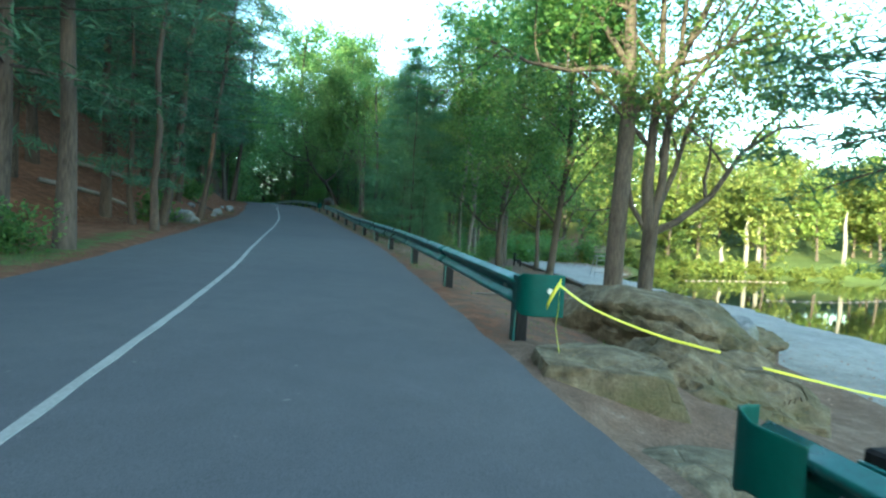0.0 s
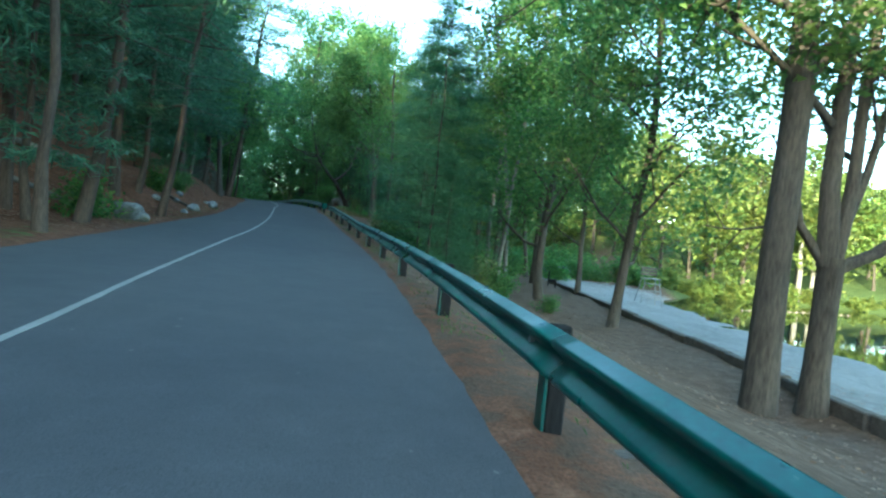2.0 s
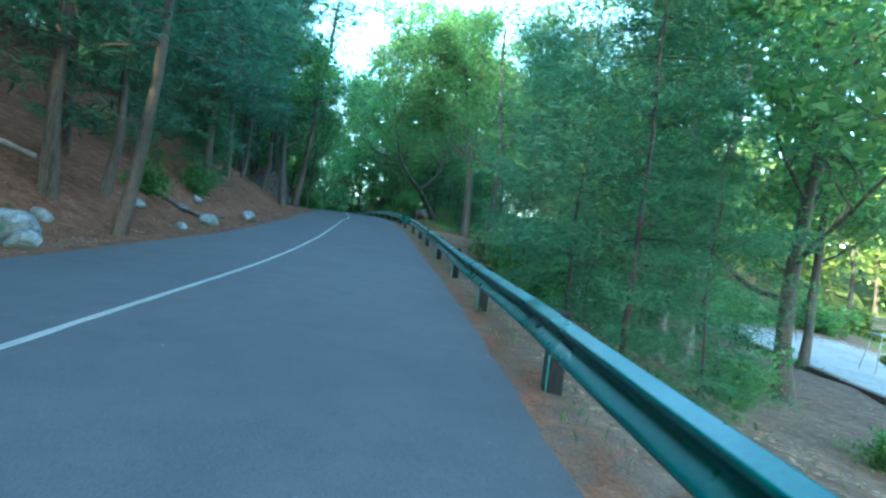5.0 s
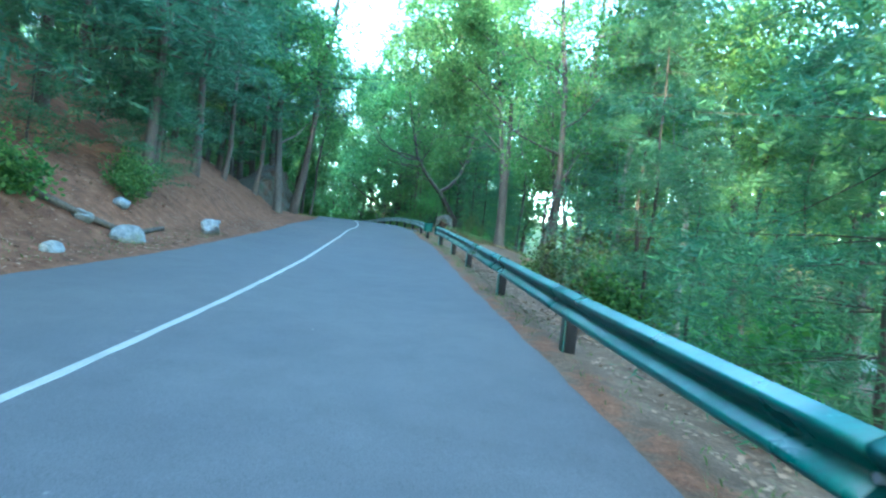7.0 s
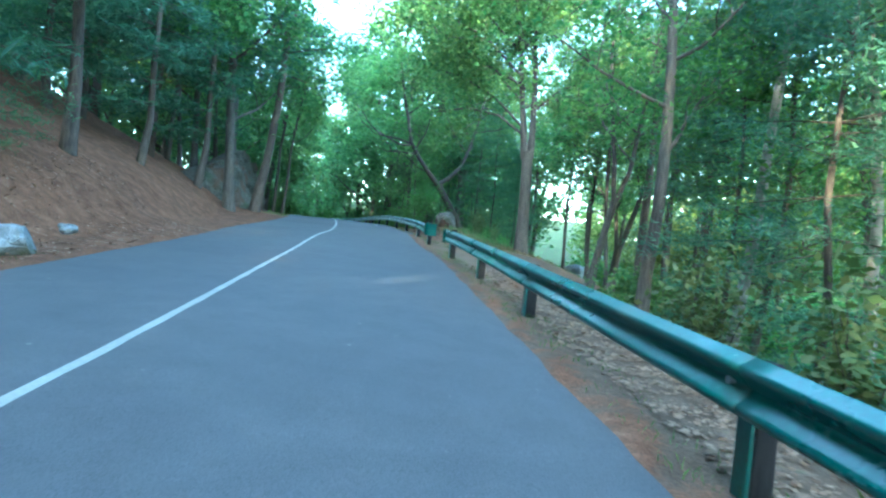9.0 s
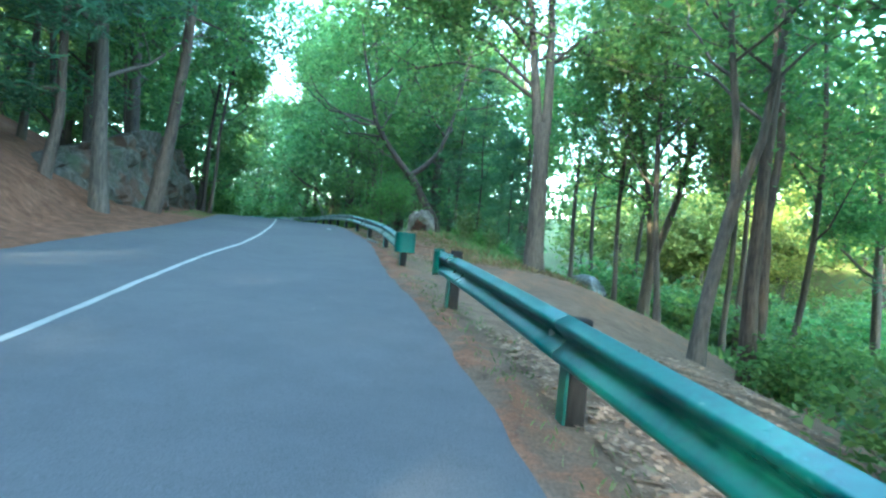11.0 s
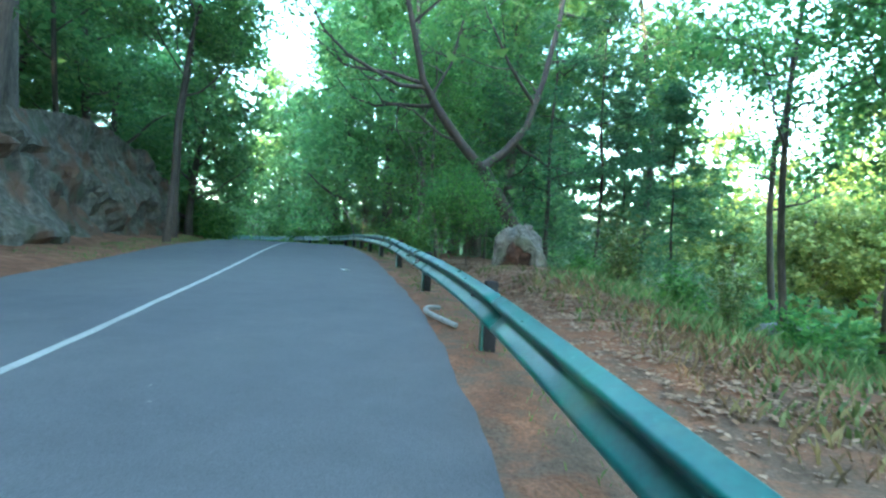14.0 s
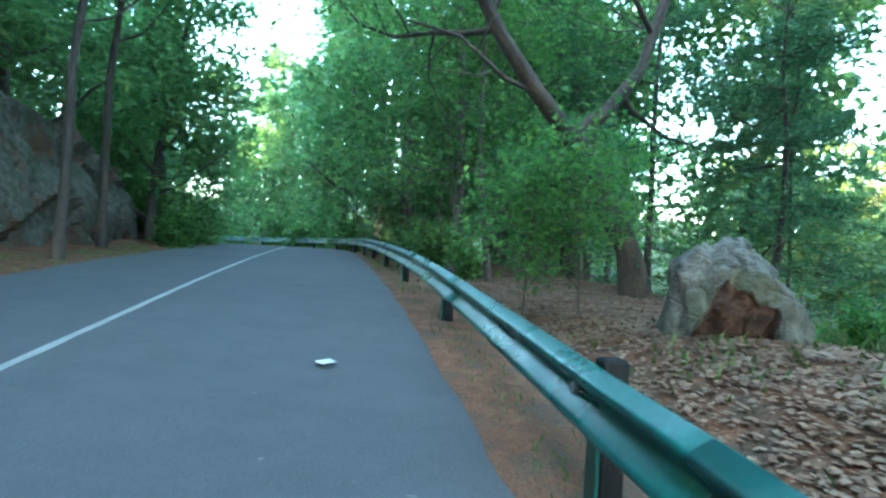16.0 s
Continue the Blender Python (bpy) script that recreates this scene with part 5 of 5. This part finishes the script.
def blades(name, seed, boxes, per_m2, size, mat, label, lie, aspect, category):
    """Many small blades or leaves on the ground, as one object."""
    rng_ = np.random.default_rng(seed)
    xs, ys, sc = [], [], []
    for s0, s1, d0, d1, dens in boxes:
        n = int((s1 - s0) * abs(d1 - d0) * per_m2 * dens)
        s, u = rng_.uniform(s0, s1, n), rng_.uniform(0, 1, n)
        c = np.stack([np.interp(s, CHAIN, LINE[:, k]) for k in (0, 1, 3, 4)], 1)
        r = np.stack([np.interp(s, CHAIN, RIGHT[:, k]) for k in range(2)], 1)
        d = d0 + (d1 - d0) * u
        off = np.where(d > 0, c[:, 3] + d, -c[:, 2] + d)
        clump = wave(c[:, 0] + r[:, 0] * off, c[:, 1] + r[:, 1] * off, 2.1, seed) + rng_.normal(size=n) * 0.5
        keep = clump > (-0.7 if lie else -0.1)
        xs.append((c[:, 0] + r[:, 0] * off)[keep]), ys.append((c[:, 1] + r[:, 1] * off)[keep])
    x, y = np.concatenate(xs), np.concatenate(ys)
    n = len(x)
    z = heights(x, y)
    a = rng_.uniform(0, 6.283, n)
    if lie:
        u = np.stack([np.cos(a), np.sin(a), rng_.normal(size=n) * 0.16], 1)
        w = np.stack([-np.sin(a), np.cos(a), rng_.normal(size=n) * 0.24], 1)
        c = np.stack([x, y, z + 0.012 + rng_.uniform(0, 0.03, n)], 1)
        s = size * rng_.uniform(0.6, 1.4, (n, 1))
        v = np.stack([c - u * s, c + w * s * aspect, c + u * s, c - w * s * aspect], 1)
    else:
        lean = np.stack([np.cos(a), np.sin(a), np.zeros(n)], 1)
        w = np.stack([-np.sin(a), np.cos(a), np.zeros(n)], 1)
        s = size * rng_.uniform(0.5, 1.5, (n, 1))
        c = np.stack([x, y, z - 0.01], 1)
        up = np.array([0, 0, 1.0])
        v = np.stack([c - w * s * aspect, c + w * s * aspect, c + w * s * aspect * 0.6 + up * s * 0.6 + lean * s * 0.2, c + up * s + lean * s * 0.6], 1)
    ob = array_object(name, v.reshape(-1, 3), np.arange(n * 4).reshape(n, 4), mat)
    return tagged(ob, label, category, kind="stuff")


for x, y, tall in ((36.5, 68.6, 6.5), (38.2, 69.0, 6.0), (54.0, 76.5, 7.0), (33.0, 67.4, 3.0)):
    zb = ground_z(x, y)
    v_, f_ = [], []
    tube(v_, f_, [(0, 0, -0.5), (0.05, 0, tall * 0.4), (-0.1, 0.1, tall * 0.75), (0.1, 0.1, tall)], [0.30, 0.26, 0.20, 0.08], 7)
    snag = array_object("dead_trunk", v_, f_, M_BIRCH, True)
    snag.location = (x, y - 1.4, max(zb, WATER - 0.1))
    tagged(snag, "pale bare trunk standing at the far waterline", "tree trunk", "dead trunks on the far shore")
blades("dead_leaves", 401, [(44, 58, 0.5, 4.0, 1.0), (20, 46, 3.5, 12.0, 0.05), (66, 69.6, 0.8, 6.0, 0.35), (66.8, 69.6, 1.6, 3.2, 0.9), (69.6, 76, 0.8, 6.0, 3.0), (76, 84, 0.8, 6.0, 1.4), (30, 44, 0.5, 3.0, 0.3), (34, 60, -0.2, -4.0, 0.22)], 430, 0.029, M_DEAD_LEAF, "brown curled oak leaves lying on the ground", True, 0.72, "leaf litter")
blades("verge_grass", 402, [(16, 26, -0.2, -2.2, 0.7), (38, 53, -0.3, -1.6, 0.25), (26, 62, 0.15, 0.8, 0.5), (63, 67, 0.3, 1.5, 0.5), (67, 96, 0.15, 0.9, 0.5), (68, 78, 5.0, 9.0, 0.45), (74, 96, -0.1, -1.4, 0.9), (20, 36, 0.6, 2.0, 0.12), (27, 36, 1.6, 3.4, 0.12)], 330, 0.05, M_GRASS, "short green grass and weeds on the road verge", False, 0.07, "grass")
blades("low_weeds", 405, [(67, 76, 4.6, 9.5, 1.0), (66.5, 71.5, 2.2, 4.6, 1.1), (69.0, 74.5, 1.8, 3.4, 0.35), (71.5, 75, 3.2, 4.6, 0.7), (71.0, 76.0, 1.4, 3.2, 0.12), (74, 92, 6.0, 12.0, 0.7), (36, 53, 1.4, 3.2, 0.2)], 170, 0.085, M_GRASS, "low green weeds and seedlings behind the rail", False, 0.2, "weeds")
blades("dry_grass", 403, [(66.5, 70.5, 2.4, 6.5, 0.8), (66.0, 72.0, 1.9, 3.4, 0.5)], 260, 0.13, M_DRY_GRASS, "dry yellow grass and brush on the mound", False, 0.06, "grass")

blades("tall_grass", 406, [(67.5, 72.5, 3.0, 6.5, 0.8), (72.5, 76, 4.0, 6.5, 0.6), (69.0, 73.0, 2.5, 3.2, 0.3)], 210, 0.20, M_TALL_GRASS, "long soft green grass on the mound behind the rail", False, 0.035, "grass")
blades("low_undergrowth", 404, [(64, 92, 9.5, 28.0, 0.8)], 26, 0.30, M_LEAF, "low green ferns and weeds among the trees", False, 0.16, "undergrowth")

# ---- terrace edge, beach things ----
wall = new("retaining_wall")
wall.location = (6.32, 10.4, -0.62)
tagged(wall, "low dark timber edging between terrace and sand", "edging", kind="structure")
for k in range(15):
    bm = bmesh.new()
    box(bm, (0.26, 2.34, 0.75), Matrix.Translation((0.02 * math.sin(k * 2.1), 2.4 * k + 1.2, -0.20 + 0.02 * math.cos(k * 1.7))) @ Matrix.Rotation(0.012 * math.sin(k * 3.0), 4, "Z"), 0.03)
    part("timber", bm, M_WOOD, wall)


def tape(name, points, width, label):
    bm = bmesh.new()
    pts = spline(points, 0.06)
    grid = []
    for k, p in enumerate(pts):
        tw = 0.5 * math.sin(k * 0.13) + 0.3
        d = Vector((0, math.sin(tw), math.cos(tw))) * width / 2
        grid.append([tuple(Vector(p) - d), tuple(Vector(p) + d)])
    sheet(bm, grid, 0.0012)
    return tagged(mesh_object(name, bm, M_TAPE), label, "caution tape")


tape("caution_tape", [(1.06, 4.98, 0.96), (1.4, 5.25, 0.76), (1.8, 5.42, 0.60), (2.3, 5.52, 0.45), (2.86, 5.6, 0.33)], 0.028, "yellow plastic caution tape strung to the rocks")
tape("caution_tape", [(3.3, 5.6, 0.20), (3.88, 5.62, 0.09), (4.57, 5.65, -0.03), (5.4, 5.8, -0.12), (6.4, 6.1, -0.16)], 0.028, "yellow plastic caution tape strung over the sand")
tape("caution_tape", [(1.06, 4.96, 0.99), (1.06, 4.94, 0.8), (1.04, 4.93, 0.6), (1.07, 4.9, 0.42), (1.1, 4.86, 0.28)], 0.045, "yellow tape tail hanging from the end plate")
tape("caution_tape", [(1.07, 4.95, 1.0), (1.02, 4.93, 0.92), (0.98, 4.93, 0.84), (0.95, 4.93, 0.76)], 0.06, "knotted yellow tape end on the plate")


def lifeguard_chair(x, y):
    root = new("lifeguard_chair")
    root.location = (x, y, ground_z(x, y))
    for sx in (-1, 1):
        for sy in (-1, 1):
            bm = bmesh.new()
            rod(bm, (sx * 0.75, sy * 0.7, -0.2), (sx * 0.45, sy * 0.35, 1.75), 0.03)
            part("leg", bm, M_GREY_PAINT, root)
    for z, w in ((0.5, 0.66), (1.0, 0.58), (1.45, 0.5)):
        bm = bmesh.new()
        rod(bm, (-w, -w * 0.9, z), (w, -w * 0.9, z), 0.03)
        part("rung", bm, M_GREY_PAINT, root)
    bm = bmesh.new()
    box(bm, (1.1, 0.85, 0.07), Matrix.Translation((0, 0, 1.78)))
    part("seat", bm, M_GREY_PAINT, root)
    for z in (2.05, 2.25, 2.45):
        bm = bmesh.new()
        box(bm, (1.1, 0.05, 0.14), Matrix.Translation((0, 0.4, z)))
        part("back_slat", bm, M_WOOD, root)
    return tagged(root, "pale grey lifeguard chair standing at the water's edge", "chair")


lifeguard_chair(12.5, 43.7)
bench = new("bench")
bench.matrix_basis = Matrix.Translation((5.5, 40.6, ground_z(5.5, 40.6))) @ Matrix.Rotation(radians(80), 4, "Z")
for k in range(3):
    bm = bmesh.new()
    box(bm, (1.6, 0.12, 0.045), Matrix.Translation((0, -0.15 + 0.15 * k, 0.45)), 0.008)
    part("seat_slat", bm, M_POST, bench)
    bm = bmesh.new()
    box(bm, (1.6, 0.04, 0.12), Matrix.Translation((0, 0.22, 0.58 + 0.15 * k)), 0.008)
    part("back_slat", bm, M_POST, bench)
for sx in (-0.65, 0.65):
    bm = bmesh.new()
    box(bm, (0.07, 0.45, 0.07), Matrix.Translation((sx, 0, 0.40)), 0.008)
    box(bm, (0.07, 0.07, 0.48), Matrix.Translation((sx, -0.18, 0.2)), 0.008)
    box(bm, (0.07, 0.07, 0.98), Matrix.Translation((sx, 0.26, 0.45)), 0.008)
    part("frame", bm, M_POST, bench)
tagged(bench, "dark slatted bench facing the pond on the terrace", "bench")


def curve_tube(name, points, r, mat, label, category, sides=8, r_end=None):
    verts, faces = [], []
    pts = spline(points, 0.12)
    n = len(pts)
    tube(verts, faces, pts, [r + ((r if r_end is None else r_end) - r) * k / (n - 1) for k in range(n)], sides)
    faces.append(tuple(range(sides)))
    faces.append(tuple(range((n - 1) * sides, n * sides)))
    return tagged(array_object(name, verts, faces, mat, True), label, category)


def on_ground(x, y, dz):
    return (x, y, ground_z(x, y) + dz)


curve_tube("pipe", [on_ground(-13.30, 55.05, 0.03), on_ground(-13.40, 54.8, 0.04), on_ground(-13.34, 54.45, 0.06), on_ground(-13.12, 54.1, 0.04), on_ground(-12.85, 53.85, 0.035)], 0.032, M_GREY_PAINT, "bent pale grey plastic pipe lying on the verge", "pipe")
curve_tube("bent_sapling", [on_ground(-24.0, 80.6, 0), (-24.7, 81.2, 5.4), (-25.9, 82.0, 6.7), (-27.6, 83.0, 7.8)], 0.05, M_BIRCH, "thin bare sapling bent over behind the rail", "sapling", 6, 0.015)
curve_tube("fallen_log", [on_ground(-17.8, 26.4, 0.15), on_ground(-16.4, 27.4, 0.16), on_ground(-15.2, 28.0, 0.10)], 0.12, M_BIRCH, "pale fallen branch on the needle slope", "log", 8, 0.07)
curve_tube("fallen_log", [on_ground(-15.0, 20.5, 0.12), on_ground(-13.6, 22.0, 0.14), on_ground(-12.4, 23.4, 0.09)], 0.10, M_BIRCH, "pale fallen branch between the pines", "log", 8, 0.06)
curve_tube("fallen_log", [on_ground(-14.2, 31.0, 0.08), on_ground(-13.6, 32.6, 0.1), on_ground(-13.9, 34.2, 0.09)], 0.07, M_BARK, "thin fallen branch at the foot of pines", "log", 8, 0.05)
bm = bmesh.new()
sheet(bm, [[(0.07 * i, 0.06 * j, 0.012 * math.sin(3 * i + 2 * j)) for j in range(-1, 2)] for i in range(-1, 2)], 0.002)
litter = mesh_object("paper_scrap", bm, M_WHITE)
litter.location = (-15.95, 58.3, 3.405)
tagged(litter, "crumpled white paper scrap on the asphalt", "litter")
bm = bmesh.new()
box(bm, (0.9, 0.14, 0.03), Matrix.Rotation(0.4, 4, "Z"), 0.006)
plank = mesh_object("plank", bm, M_WOOD)
plank.location = on_ground(0.95, 9.9, 0.03)
tagged(plank, "weathered board lying behind the rail", "plank")
for n, pts in enumerate(([(20, 34, WATER + 0.03), (26, 36, WATER + 0.03), (32, 40, WATER + 0.03)], [(22, 50, WATER + 0.03), (28, 54, WATER + 0.03), (36, 58, WATER + 0.03)])):
    rope = new("buoy_line")
    rope.location = pts[0]
    p = spline(pts, 0.5)
    bm = bmesh.new()
    verts, faces = [], []
    tube(verts, faces, p - np.array(pts[0]), [0.012] * len(p), 5)
    ro = array_object("rope", verts, faces, M_FLOAT)
    ro.parent = rope
    bm.free()
    first = None
    for k in range(0, len(p), 2):
        if first is None:
            bm = bmesh.new()
            bmesh.ops.create_icosphere(bm, subdivisions=1, radius=0.08, matrix=Matrix.Diagonal((1.4, 1, 0.9, 1)))
            first = part("float", bm, M_FLOAT, rope)
            fl = first
        else:
            fl = first.copy()
            scene.collection.objects.link(fl)
        fl.location = p[k] - np.array(pts[0])
    tagged(rope, "line of pale floats across the swimming area", "buoy line", "buoy lines")
